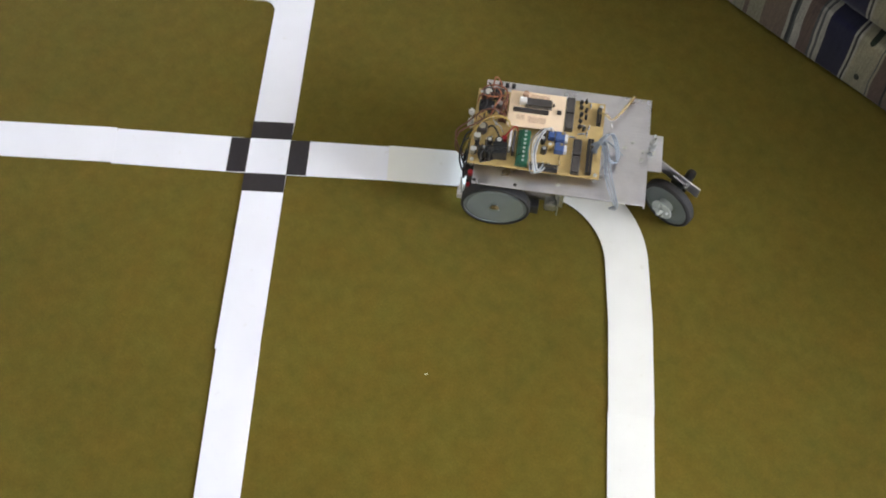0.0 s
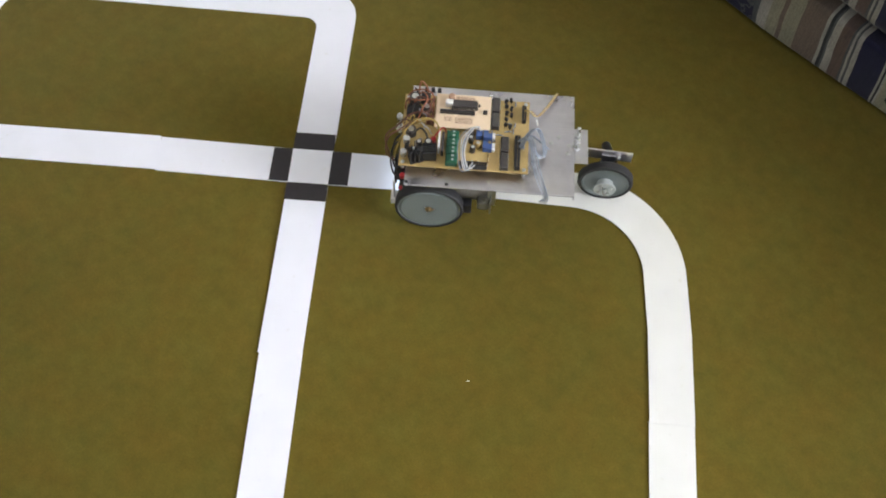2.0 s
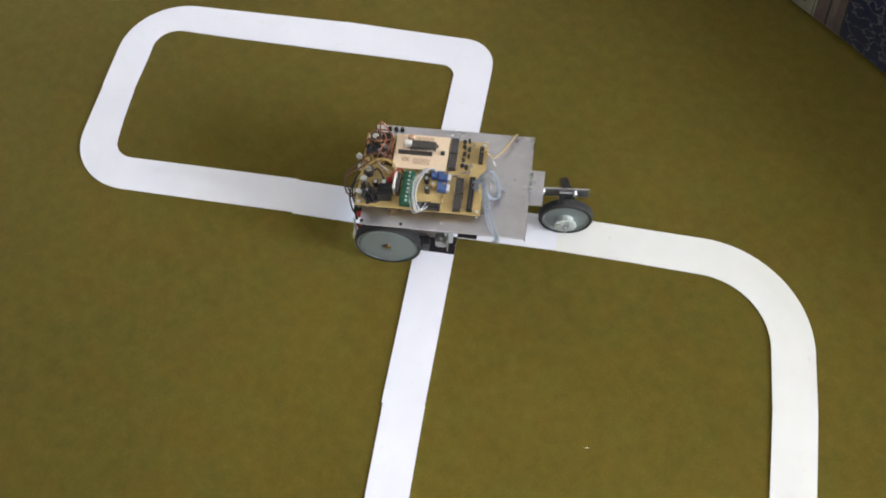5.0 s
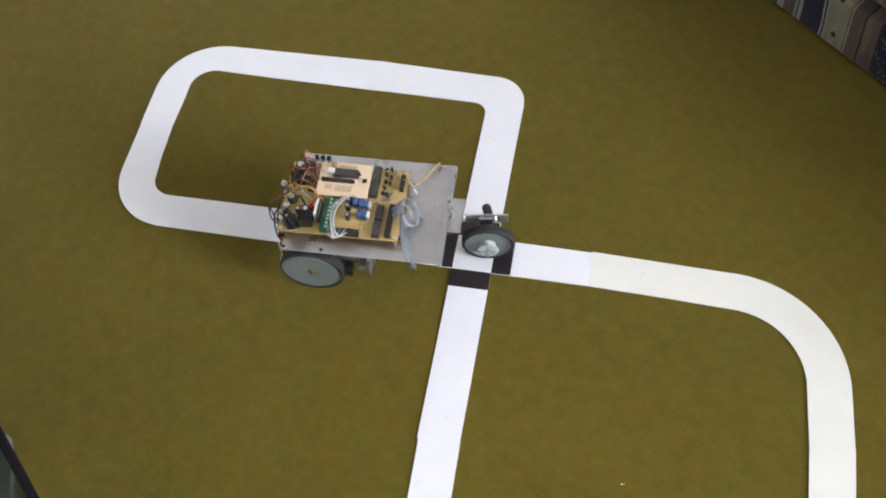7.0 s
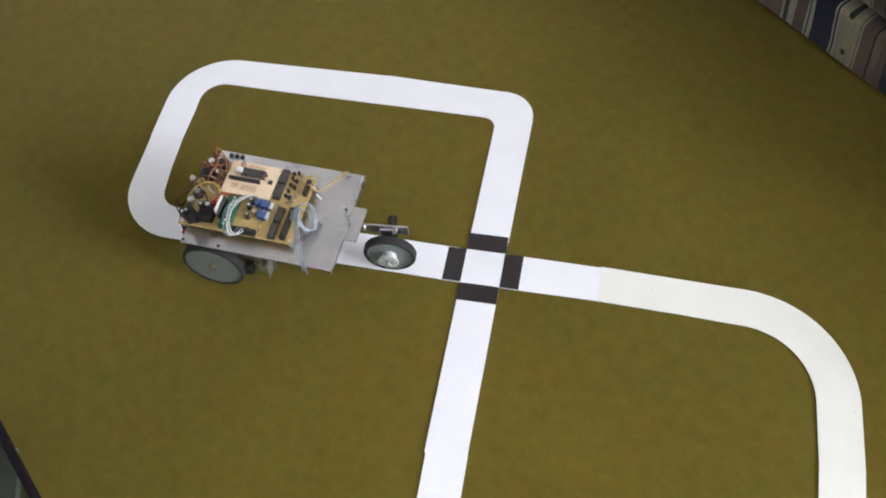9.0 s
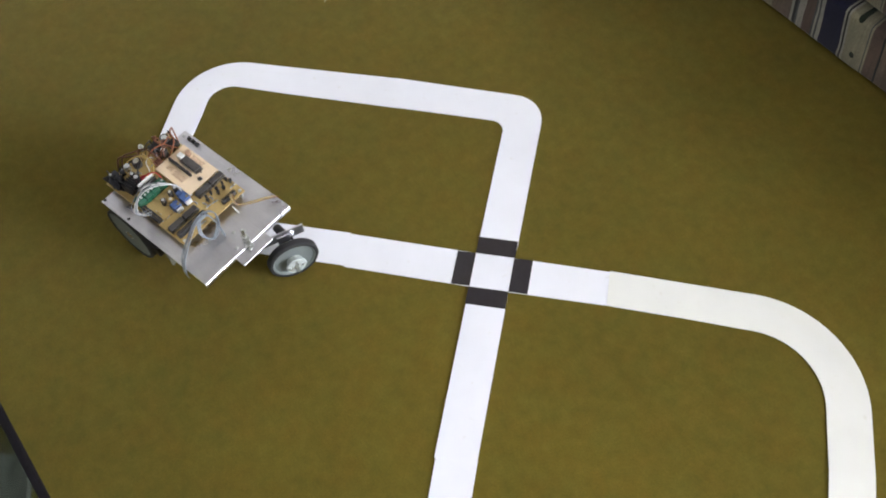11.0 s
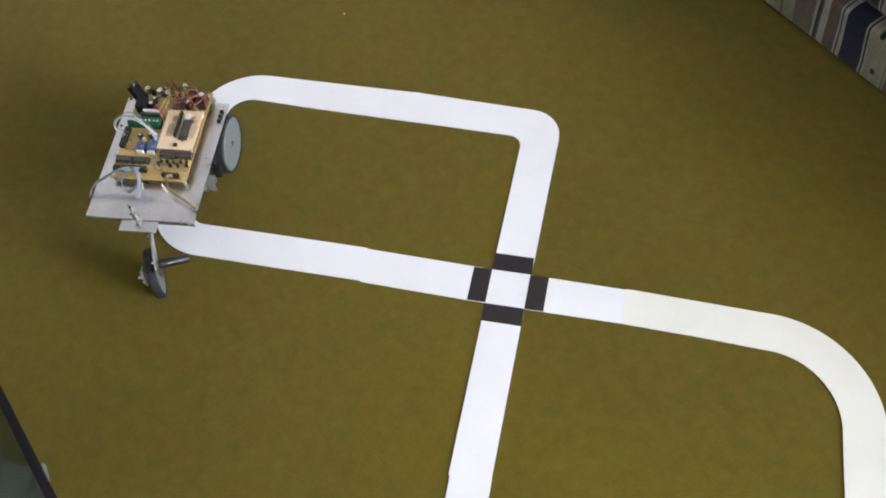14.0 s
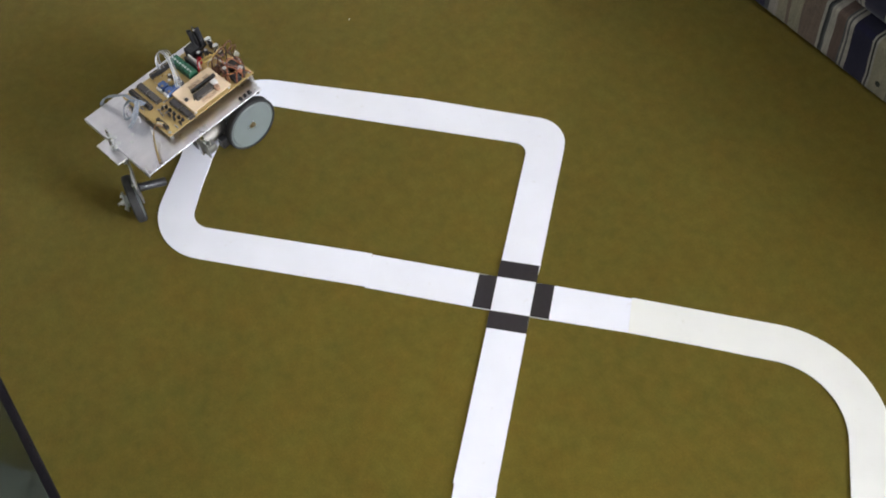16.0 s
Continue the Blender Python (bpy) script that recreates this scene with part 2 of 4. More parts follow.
def cyl(r, h, at=None, n=24, bev=0.0, r2=None):
    """A cylinder on z = 0..h, then moved by at."""
    bm = bmesh.new()
    bmesh.ops.create_cone(bm, cap_ends=True, segments=n, radius1=r, radius2=r if r2 is None else r2, depth=h, matrix=Matrix.Translation((0, 0, h / 2)))
    if bev:
        rims = [e for e in bm.edges if abs(e.verts[0].co.z - e.verts[1].co.z) < 1e-6]
        bmesh.ops.bevel(bm, geom=rims, offset=bev, segments=2, affect="EDGES", profile=0.5)
    if at is not None:
        bm.transform(at)
    return bm


def lathe(profile, n=48, at=None):
    """Turns a closed profile of (radius, height) about z."""
    bm = bmesh.new()
    rings = [[bm.verts.new((r * math.cos(2 * math.pi * i / n), r * math.sin(2 * math.pi * i / n), h)) for i in range(n)] for r, h in profile]
    for a, b in zip(rings, rings[1:] + rings[:1]):
        for i in range(n):
            bm.faces.new((a[i], a[(i + 1) % n], b[(i + 1) % n], b[i]))
    if at is not None:
        bm.transform(at)
    return bm


def smooth_path(points, per=8):
    """Catmull-Rom through the points."""
    pts = [Vector(p) for p in points]
    pts = [2 * pts[0] - pts[1]] + pts + [2 * pts[-1] - pts[-2]]
    out = []
    for a, b, c, d in zip(pts, pts[1:], pts[2:], pts[3:]):
        for i in range(per):
            t = i / per
            out.append(0.5 * (2 * b + (c - a) * t + (2 * a - 5 * b + 4 * c - d) * t * t + (3 * b - a - 3 * c + d) * t ** 3))
    return out + [pts[-2]]


def wire(points, r, n=7, per=8):
    path = smooth_path(points, per)
    bm = bmesh.new()
    rings = []
    up = Vector((0, 0, 1))
    for i, p in enumerate(path):
        d = (path[min(i + 1, len(path) - 1)] - path[max(i - 1, 0)]).normalized()
        side = d.cross(up)
        side = side.normalized() if side.length > 0.05 else d.cross(Vector((0, 1, 0))).normalized()
        top = side.cross(d)
        rings.append([bm.verts.new(p + r * (math.cos(2 * math.pi * k / n) * side + math.sin(2 * math.pi * k / n) * top)) for k in range(n)])
    for a, b in zip(rings, rings[1:]):
        for k in range(n):
            bm.faces.new((a[k], a[(k + 1) % n], b[(k + 1) % n], b[k]))
    bm.faces.new(rings[0][::-1])
    bm.faces.new(rings[-1])
    return bm


def slab(outline, z0, z1):
    bm = bmesh.new()
    f = bm.faces.new([bm.verts.new((x, y, z0)) for x, y in outline])
    up = bmesh.ops.extrude_face_region(bm, geom=[f])
    for v in up["geom"]:
        if isinstance(v, bmesh.types.BMVert):
            v.co.z = z1
    return bm


# ---- the room ----
def setting(name, bm, mat, label):
    ob = part(name, bm, mat, None, label, ROOM.copy(), None)
    return tagged(ob, kind="structure")


V0, V1, U0, U1, HIGH = -2.5, 4.6, -2.6, 4.6, 2.9
floor = setting("floor", box(V0, V1, U0, U1, -0.05, 0.0), CARPET, "olive green short pile carpet floor")
setting("ceiling", box(V0, V1, U0, U1, HIGH, HIGH + 0.1), CEILING, "white painted plain ceiling")
setting("wall_north", box(V0 - 0.12, V1 + 0.12, U1, U1 + 0.12, -0.05, HIGH + 0.1), WALL, "off-white painted plain wall")
setting("wall_south", box(V0 - 0.12, V1 + 0.12, U0 - 0.12, U0, -0.05, HIGH + 0.1), WALL, "off-white painted plain wall")
# out of view; greyer than the others to hold back bounced light
setting("wall_west", box(V0 - 0.12, V0, U0, U1, -0.05, HIGH + 0.1), GREY_WALL, "unseen plain wall, its grey set for bounce light")
WA, WB, WZ0, WZ1 = 1.6, 4.2, 1.2, 2.76
setting("wall_east", join(box(V1, V1 + 0.12, U0, WA, -0.05, HIGH + 0.1), box(V1, V1 + 0.12, WB, U1, -0.05, HIGH + 0.1),
                          box(V1, V1 + 0.12, WA, WB, -0.05, WZ0), box(V1, V1 + 0.12, WA, WB, WZ1, HIGH + 0.1)), WALL, "off-white painted wall with a window opening")
win = holder("window_1", "wide white framed window letting daylight in", "window", ROOM.copy(), kind="structure")
fr = join(box(V1 + 0.03, V1 + 0.09, WA, WB, WZ0, WZ0 + 0.06, 0.004), box(V1 + 0.03, V1 + 0.09, WA, WB, WZ1 - 0.06, WZ1, 0.004),
          box(V1 + 0.03, V1 + 0.09, WA, WA + 0.06, WZ0 + 0.06, WZ1 - 0.06, 0.004), box(V1 + 0.03, V1 + 0.09, WB - 0.06, WB, WZ0 + 0.06, WZ1 - 0.06, 0.004),
          box(V1 + 0.03, V1 + 0.09, 2.87, 2.93, WZ0 + 0.06, WZ1 - 0.06, 0.004))
part("window_frame", fr, FRAME_WHITE, win)
for a, b in ((WA + 0.06, 2.87), (2.93, WB - 0.06)):
    pane = part("pane", box(V1 + 0.055, V1 + 0.061, a, b, WZ0 + 0.06, WZ1 - 0.06), GLASS, win)
    pane.visible_shadow = False


# ---- the sofa ----
def sofa():
    s = holder("sofa", "sofa in cream, mauve and navy striped fabric on the carpet", "sofa", ROOM @ pose(0, 0, 0, 0, 0, 2.46))
    f = 0.7455          # front of the skirt
    # unseen far end, like the back's height, is stretched to shade the right floor
    a, b = -0.60, 1.85

    def soft(v0, v1, u0, u1, z0, z1, r, puff=0.0):
        bm = bmesh.new()
        bmesh.ops.create_cube(bm, size=1, matrix=Matrix.Translation(((v0 + v1) / 2, (u0 + u1) / 2, (z0 + z1) / 2)) @ Matrix.Diagonal((v1 - v0, u1 - u0, z1 - z0, 1)))
        bmesh.ops.bevel(bm, geom=bm.edges[:], offset=r, segments=5, affect="EDGES", profile=0.5)
        bmesh.ops.subdivide_edges(bm, edges=[e for e in bm.edges if e.calc_length() > 0.3], cuts=18, use_grid_fill=True)
        for v in bm.verts:
            k = noise.noise(Vector((v.co.x * 5, v.co.y * 5, v.co.z * 9)))
            v.co.y += 0.008 * k + 0.0022 * noise.noise(Vector((v.co.x * 24, 3, v.co.z * 3)))
            v.co.z += 0.004 * noise.noise(Vector((v.co.x * 4 + 7, v.co.y * 4, v.co.z * 4)))
        return bm
    part("base", soft(a, b, f, f + 0.80, 0.006, 0.118, 0.009), FABRIC, s, smooth=60)
    mid = 0.62
    for v0, v1 in ((a + 0.18, mid - 0.003), (mid + 0.003, b - 0.18)):
        part("seat_cushion", soft(v0, v1, f + 0.006, f + 0.62, 0.124, 0.38, 0.040), FABRIC, s, smooth=60)
    part("backrest", soft(a, b, f + 0.60, f + 0.82, 0.12, 0.88, 0.06), FABRIC, s, smooth=60)
    for v0, v1 in ((a, a + 0.175), (b - 0.175, b)):
        part("armrest", soft(v0, v1, f + 0.003, f + 0.60, 0.122, 0.58, 0.05), FABRIC, s, smooth=60)
    for v in (a + 0.08, b - 0.08):
        for u in (f + 0.07, f + 0.72):
            part("foot", cyl(0.025, 0.026, Matrix.Translation((v, u, 0))), BLACK, s)
    return s


sofa()


# ---- the glass table at the room's other side ----
def glass_table():
    t = holder("coffee_table", "low coffee table with a smoked glass top in a black frame", "table", ROOM @ pose(0, 0, 0, 0, 0, 1.92))
    e, z = -0.6565, 0.40           # edge of the top, and its height
    a, b, w = -0.95, 0.155, 0.62
    q = 0.0085
    rim = join(box(a, b, e - q, e, z - 0.014, z, 0.0015), box(a, b, e - w, e - w + q, z - 0.014, z, 0.0015),
               box(a, a + q, e - w + q, e - q, z - 0.014, z, 0.0015), box(b - q, b, e - w + q, e - q, z - 0.014, z, 0.0015))
    part("frame", rim, DARK_METAL, t, "black frame round the glass")
    part("glass_top", box(a + q, b - q, e - w + q, e - q, z - 0.012, z - 0.004), SMOKED, t, "smoked glass pane")
    for v in (a + 0.012, b - 0.012):
        part("cross_bar", box(v - 0.008, v + 0.008, e - w + q, e - q, z - 0.026, z - 0.0145, 0.001), DARK_METAL, t)
        for u in (e - 0.11, e - w + 0.11):
            part("leg", box(v - 0.011, v + 0.011, u - 0.011, u + 0.011, 0, z - 0.0265, 0.002), DARK_METAL, t)
    return t


glass_table()


def folded_cloth():
    """A loosely folded cloth lying under the table."""
    bm = bmesh.new()
    bmesh.ops.create_grid(bm, x_segments=26, y_segments=26, size=0.5)
    a, b, c, d = Vector((-0.622, -0.410, 0)), Vector((-0.86, -0.450, 0)), Vector((-0.80, -0.84, 0)), Vector((-0.47, -0.72, 0))
    for v in bm.verts:
        x, y = v.co.x + 0.5, v.co.y + 0.5
        p = (a * (1 - x) + b * x) * (1 - y) + (d * (1 - x) + c * x) * y
        p.x += 0.012 * noise.noise(Vector((x * 4, y * 4, 3)))
        p.y += 0.012 * noise.noise(Vector((x * 5, y * 4, 9)))
        p.z = 0.016 + 0.014 * noise.noise(Vector((x * 5, y * 5, 1))) + 0.006 * noise.noise(Vector((x * 13, y * 11, 4)))
        v.co = p
    ex = bmesh.ops.extrude_face_region(bm, geom=bm.faces[:])
    for v in ex["geom"]:
        if isinstance(v, bmesh.types.BMVert):
            v.co.z = 0.0
    ob = part("cloth", bm, GREY_CLOTH, None, smooth=60)
    return tagged(ob, "crumpled grey cloth lying under the glass table", "cloth")


folded_cloth()


# ---- the paper track ----
W2 = 0.031


def arc(cx, cy, r, a0, a1, n=18):
    return [(cx + r * math.cos(radians(a0 + (a1 - a0) * i / n)), cy + r * math.sin(radians(a0 + (a1 - a0) * i / n))) for i in range(n + 1)]


def sheet(outline, lift, mat, label):
    """A strip of stiff paper lying on the carpet, its rim a little uneven."""
    bm = slab(outline, 0.0004 + lift, 0.0022 + lift)
    ob = part("paper_strip", bm, mat, None, label, smooth=None)
    return tagged(ob, label, "paper strip", "paper strips of the track")


cross = sheet([(-0.238, W2 + 0.004), (-W2, W2), (-W2 + 0.001, 0.0632), (W2 + 0.002, 0.0632), (W2, W2), (0.186, 0.0295), (0.187, -0.0305), (W2, -W2),
               (0.030, -0.315), (-0.032, -0.315), (-W2, -W2), (-0.236, -W2 + 0.004)], 0.0, PAPER,
              "white cross-shaped paper strip with black bars on the carpet")
for x0, x1, y0, y1 in ((-W2, W2 + 0.001, W2, 0.0625), (-W2 - 0.001, W2, -0.0625, -W2), (-0.0605, -W2, -W2 + 0.0005, W2), (W2, 0.061, -W2, W2)):
    part("black_bar", slab([(x0, y0), (x1, y0 + 0.0004), (x1, y1), (x0, y1 - 0.0004)], 0.0022, 0.00245), INK, cross, "black marker bar", smooth=None)

sheet([(-0.0300, -0.312), (0.0305, -0.310), (0.0345, -0.62), (0.038, -1.05), (-0.021, -1.05), (-0.0250, -0.62)], -0.0003, PAPER,
      "straight white paper strip on the carpet")
sheet([(0.183, 0.0310), (0.300, 0.0275), (0.398, 0.0246)] + arc(0.3992, -0.1505, 0.1752, 89, 0) + [(0.577, -0.24), (0.5745, -0.376), (0.5125, -0.376), (0.5145, -0.24)]
      + arc(0.3992, -0.1505, 0.1122, 0, 90) + [(0.30, -0.0340), (0.184, -0.0310)], 0.0006, CREAM_PAPER, "cream-white curved paper strip on the carpet")
sheet([(0.5115, -0.373), (0.5740, -0.373), (0.571, -0.48), (0.569, -1.05), (0.506, -1.05), (0.509, -0.48)], 0.0, CREAM_PAPER,
      "straight cream-white paper strip on the carpet")
sheet([(0.0330, 0.0633), (0.0345, 0.20), (0.0360, 0.305)] + arc(-0.018, 0.3105, 0.0535, 0, 90, 12) + [(-0.13, 0.3678), (-0.236, 0.372), (-0.222, 0.3055), (-0.10, 0.3035)]
      + arc(-0.050, 0.280, 0.0225, 90, 0, 8) + [(-0.0285, 0.20), (-0.0300, 0.0633)], 0.0, PAPER, "white paper corner strip of the loop on the carpet")
sheet([(-0.226, 0.3708), (-0.43, 0.3690)] + arc(-0.507, 0.2553, 0.1135, 90, 180, 14) + [(-0.6215, 0.175), (-0.5645, 0.165), (-0.5615, 0.24)]
      + arc(-0.519, 0.268, 0.0425, 180, 90, 10) + [(-0.42, 0.3075), (-0.216, 0.3045)], 0.0006, PAPER, "white paper corner strip of the loop on the carpet")
sheet([(-0.6202, 0.182), (-0.6210, 0.10)] + arc(-0.5215, 0.0750, 0.0995, 180, 270, 14) + [(-0.42, -0.0250), (-0.233, -0.0252), (-0.239, 0.0365), (-0.40, 0.0365)]
      + arc(-0.524, 0.0705, 0.0345, 270, 180, 9) + [(-0.562, 0.11), (-0.5635, 0.170)], 0.0005, PAPER, "white paper corner strip of the loop on the carpet")


# lint on the carpet
for x, y, a in ((0.263, -0.335, 20), (-0.412, 0.542, 100)):
    fluff = wire([(-0.0022, 0, 0.0006), (0, 0.0006, 0.0012), (0.0024, -0.0003, 0.0006)], 0.0005, 6, 4)
    tagged(part("lint", fluff, WHITE, None, at=pose(x, y, 0, 0, 0, a)), "tiny white scrap of lint on the carpet", "lint", "lint on the carpet")


# ---- the robot: x forward, y to its left, z up from the carpet ----
ZP, ZB, ZC = 0.1135, 0.1265, 0.1348      # tops of the plate, the main board and the small board
RW, WX, WY = 0.0500, 0.0835, 0.0870      # drive wheel radius, axle, outer face
RC, PIV = 0.0412, (-0.122, 0.000)        # castor wheel radius, castor pivot
ALONG_Y = pose(0, 0, 0, -90, 0, 0)       # turns +z to +y


def across(x, y, z):
    return Matrix.Translation((x, y, z)) @ ALONG_Y


robot = holder("robot", "three-wheeled aluminium robot carrying circuit boards, driving on the paper track", "robot", pose(0, 0, 0))

plate = part("chassis_plate", box(-0.120, 0.120, -0.0885, 0.0885, ZP - 0.0025, ZP, 0.0006, 1), ALU, robot, "brushed aluminium chassis plate")
for x, y in ((0.002, 0.074), (-0.086, -0.001), (-0.110, 0.016), (-0.097, -0.012), (0.004, -0.078), (0.113, -0.080), (-0.112, 0.002)):
    part("screw", join(cyl(0.0032, 0.0016, Matrix.Translation((x, y, ZP)), 12, 0.0004), box(x - 0.0022, x + 0.0022, y - 0.0005, y + 0.0005, ZP + 0.0015, ZP + 0.0019)), STEEL, plate)
for x, y in ((0.117, 0.083), (0.060, 0.083)):
    part("hole", cyl(0.0026, 0.0003, Matrix.Translation((x, y, ZP)), 14), BLACK, plate, "dark drilled hole")
part("rear_fold", box(-0.120, -0.1185, -0.0885, 0.0885, ZP - 0.009, ZP - 0.0025, 0.0004, 1), ALU, plate)
for k in range(3):
    part("switch", join(box(0.078 + 0.0095 * k, 0.0835 + 0.0095 * k, -0.0835, -0.0775, ZP, ZP + 0.0045, 0.0005), cyl(0.0015, 0.002, Matrix.Translation((0.0808 + 0.0095 * k, -0.0805, ZP + 0.0045)), 10)), BLACK, robot, "small black push switch")

# castor bracket and pivot bolt
part("castor_bracket", box(-0.140, -0.098, -0.031, 0.029, ZP - 0.0055, ZP - 0.0028, 0.0005, 1), ALU, robot)
bolt = part("pivot_bolt", join(cyl(0.0026, 0.066, Matrix.Translation((-0.125, -0.002, 0.092)), 12), cyl(0.0062, 0.004, Matrix.Translation((-0.125, -0.002, ZP - 0.0028)), 6),
                               cyl(0.0068, 0.0014, Matrix.Translation((-0.125, -0.002, ZP + 0.0014)), 16), cyl(0.0058, 0.004, Matrix.Translation((-0.125, -0.002, 0.1375)), 6),
                               cyl(0.0046, 0.011, Matrix.Translation((-0.125, -0.002, 0.122)), 12)), STEEL, robot, "zinc-plated pivot bolt with nuts")
bolt.matrix_basis = Matrix.Translation((0.002, 0.003, 0)) @ Matrix.Translation((-0.125, -0.002, ZP)) @ pose(0, 0, 0, -2, 3, 0) @ Matrix.Translation((0.125, 0.002, -ZP))

# drive wheels
def drive_wheel(name, side):
    """Disc wheel about its own axle; side +1: outer face towards +y."""
    prof = [(0.004, 0.0), (0.0405, 0.0), (0.0425, -0.0018), (0.0455, -0.0018), (0.0462, -0.0005), (0.0462, -0.012), (0.004, -0.012)]
    m = ALONG_Y if side > 0 else pose(0, 0, 0, 90, 0, 0)
    w = part(name, lathe(prof, 64, m), WHEEL_GREY, robot, "grey disc drive wheel", smooth=30)
    tyre = [(0.0460, 0.0008), (0.0485, 0.0008), (0.0500, -0.0012), (0.0500, -0.0125), (0.0485, -0.0145), (0.0460, -0.0145)]
    part("tyre", lathe(tyre, 64, m), RUBBER, w, "thin black rubber tyre")
    part("axle", join(cyl(0.0034, 0.0028, m @ Matrix.Translation((0, 0, -0.0006)), 16, 0.0005), cyl(0.0062, 0.0006, m @ Matrix.Translation((0, 0, 0.0001)), 20)), BRASS, w, "brass axle end")
    for k in range(3):
        a = radians(120 * k + 15)
        part("screw", cyl(0.0011, 0.0008, m @ Matrix.Translation((0.0078 * math.cos(a), 0.0078 * math.sin(a), 0)), 8), STEEL, w)
    part("hub", cyl(0.012, 0.012, m @ Matrix.Translation((0, 0, -0.024)), 24), STEEL, w)
    return w


wheel_left = drive_wheel("drive_wheel", 1)
wheel_right = drive_wheel("drive_wheel", -1)

for s in (1, -1):
    y = 0.030 * s
    gear = part("gearbox", box(0.052, 0.104, min(y, 0.060 * s), max(y, 0.060 * s), 0.032, 0.080, 0.007), DULL, robot, "grey metal gearbox")
    part("motor", cyl(0.0165, 0.052, Matrix.Translation((0.052, 0.046 * s, 0.052)) @ pose(0, 0, 0, 0, -90, 0), 28, 0.0015), DULL, robot, "silver can motor")
    part("motor_cap", cyl(0.0150, 0.009, Matrix.Translation((0.000, 0.046 * s, 0.052)) @ pose(0, 0, 0, 0, -90, 0), 24, 0.001), BLACK, robot, "black motor end cap")
    part("motor_bracket", join(box(0.050, 0.106, 0.0605 * s - 0.001, 0.0605 * s + 0.001, 0.030, ZP - 0.003), box(0.050, 0.106, min(0.042 * s, 0.0595 * s), max(0.042 * s, 0.0595 * s), ZP - 0.0045, ZP - 0.0027)), ALU, robot)
    part("encoder", box(0.022, 0.036, min(0.066 * s, 0.080 * s), max(0.066 * s, 0.080 * s), 0.036, 0.056, 0.001), BLACK, robot, "black encoder housing")
    part("gear_housing", join(box(-0.004, 0.014, min(0.054 * s, 0.076 * s), max(0.054 * s, 0.076 * s), 0.040, 0.058, 0.004), cyl(0.0028, 0.010, Matrix.Translation((0.004, 0.070 * s, 0.056)), 8),
                              box(-0.006, -0.0042, min(0.050 * s, 0.079 * s), max(0.050 * s, 0.079 * s), 0.036, 0.070, 0.0006, 1)), CAST, robot, "grey cast gear housing with a bolt")
    part("terminal", join(cyl(0.0012, 0.008, Matrix.Translation((-0.004, 0.052 * s, 0.050)), 8), cyl(0.0012, 0.008, Matrix.Translation((-0.004, 0.040 * s, 0.050)), 8),
                          box(-0.012, 0.000, 0.062 * s - 0.004, 0.062 * s + 0.004, 0.040, ZP - 0.0026)), STEEL, robot)
part("battery", box(-0.085, -0.010, -0.036, 0.036, 0.074, 0.106, 0.003), BLACK, robot, "black battery pack under the plate")

# sensor bar at the front, with its lit lamps
sensor = part("sensor_board", box(0.116, 0.132, -0.048, 0.064, 0.022, 0.0238), CHIP, robot, "dark sensor board close above the carpet")
for k in range(5):
    y = -0.036 + 0.018 * k
    part("lamp", cyl(0.0022, 0.007, Matrix.Translation((0.127, y, 0.0145)), 12), LED, sensor, "lit white sensor lamp")
    part("sensor", cyl(0.0024, 0.0075, Matrix.Translation((0.123, y + 0.006, 0.0142)), 12), BLACK, sensor)
part("side_lamp", cyl(0.0026, 0.006, Matrix.Translation((0.1385, 0.052, 0.0160)), 12), LED, sensor, "lit white sensor lamp")
for s in (1, -1):
    part("sensor_post", cyl(0.0024, 0.089, Matrix.Translation((0.114, 0.040 * s, 0.0238)), 10), STEEL, robot)
part("sensor_shield", box(0.128, 0.1295, 0.046, 0.078, 0.016, 0.052, 0.0004, 1), CLEAR, robot, "clear acrylic side shield")
part("front_bracket", join(box(0.120, 0.124, -0.070, -0.046, ZP - 0.030, ZP - 0.004, 0.0006), cyl(0.003, 0.016, Matrix.Translation((0.122, -0.062, ZP - 0.006)), 10)), STEEL, robot)
part("front_connector", join(box(0.120, 0.133, 0.018, 0.056, 0.074, 0.106, 0.0012), box(0.133, 0.138, 0.026, 0.036, 0.080, 0.098, 0.001), box(0.133, 0.137, 0.042, 0.052, 0.060, 0.090, 0.001)), BLACK, robot, "black connector block at the front edge")
part("front_bolt", join(cyl(0.0024, 0.044, Matrix.Translation((0.134, -0.014, 0.096)), 10), cyl(0.0048, 0.0035, Matrix.Translation((0.134, -0.014, 0.132)), 6), cyl(0.0048, 0.0035, Matrix.Translation((0.134, -0.014, 0.110)), 6), box(0.119, 0.139, -0.019, -0.009, 0.104, 0.1062)), STEEL, robot, "zinc-plated upright bolt on a tab")
part("lamp_holder", join(box(0.132, 0.142, 0.046, 0.064, 0.022, 0.034, 0.001), cyl(0.0016, 0.046, Matrix.Translation((0.137, 0.058, 0.030)), 8)), WHITE, robot, "pale lamp holder")
part("red_button", join(cyl(0.0040, 0.008, Matrix.Translation((0.124, 0.066, 0.098)), 16, 0.001)), RED, robot, "red button at the front edge")
part("red_button", join(cyl(0.0030, 0.006, Matrix.Translation((0.126, 0.072, 0.076)), 14, 0.0008)), RED, robot, "red button at the front edge")

# ---- circuit boards ----
board = part("main_board", box(-0.0525, 0.1295, -0.0615, 0.0645, ZB - 0.0017, ZB), PHENOLIC, robot, "tan main circuit board crowded with parts")
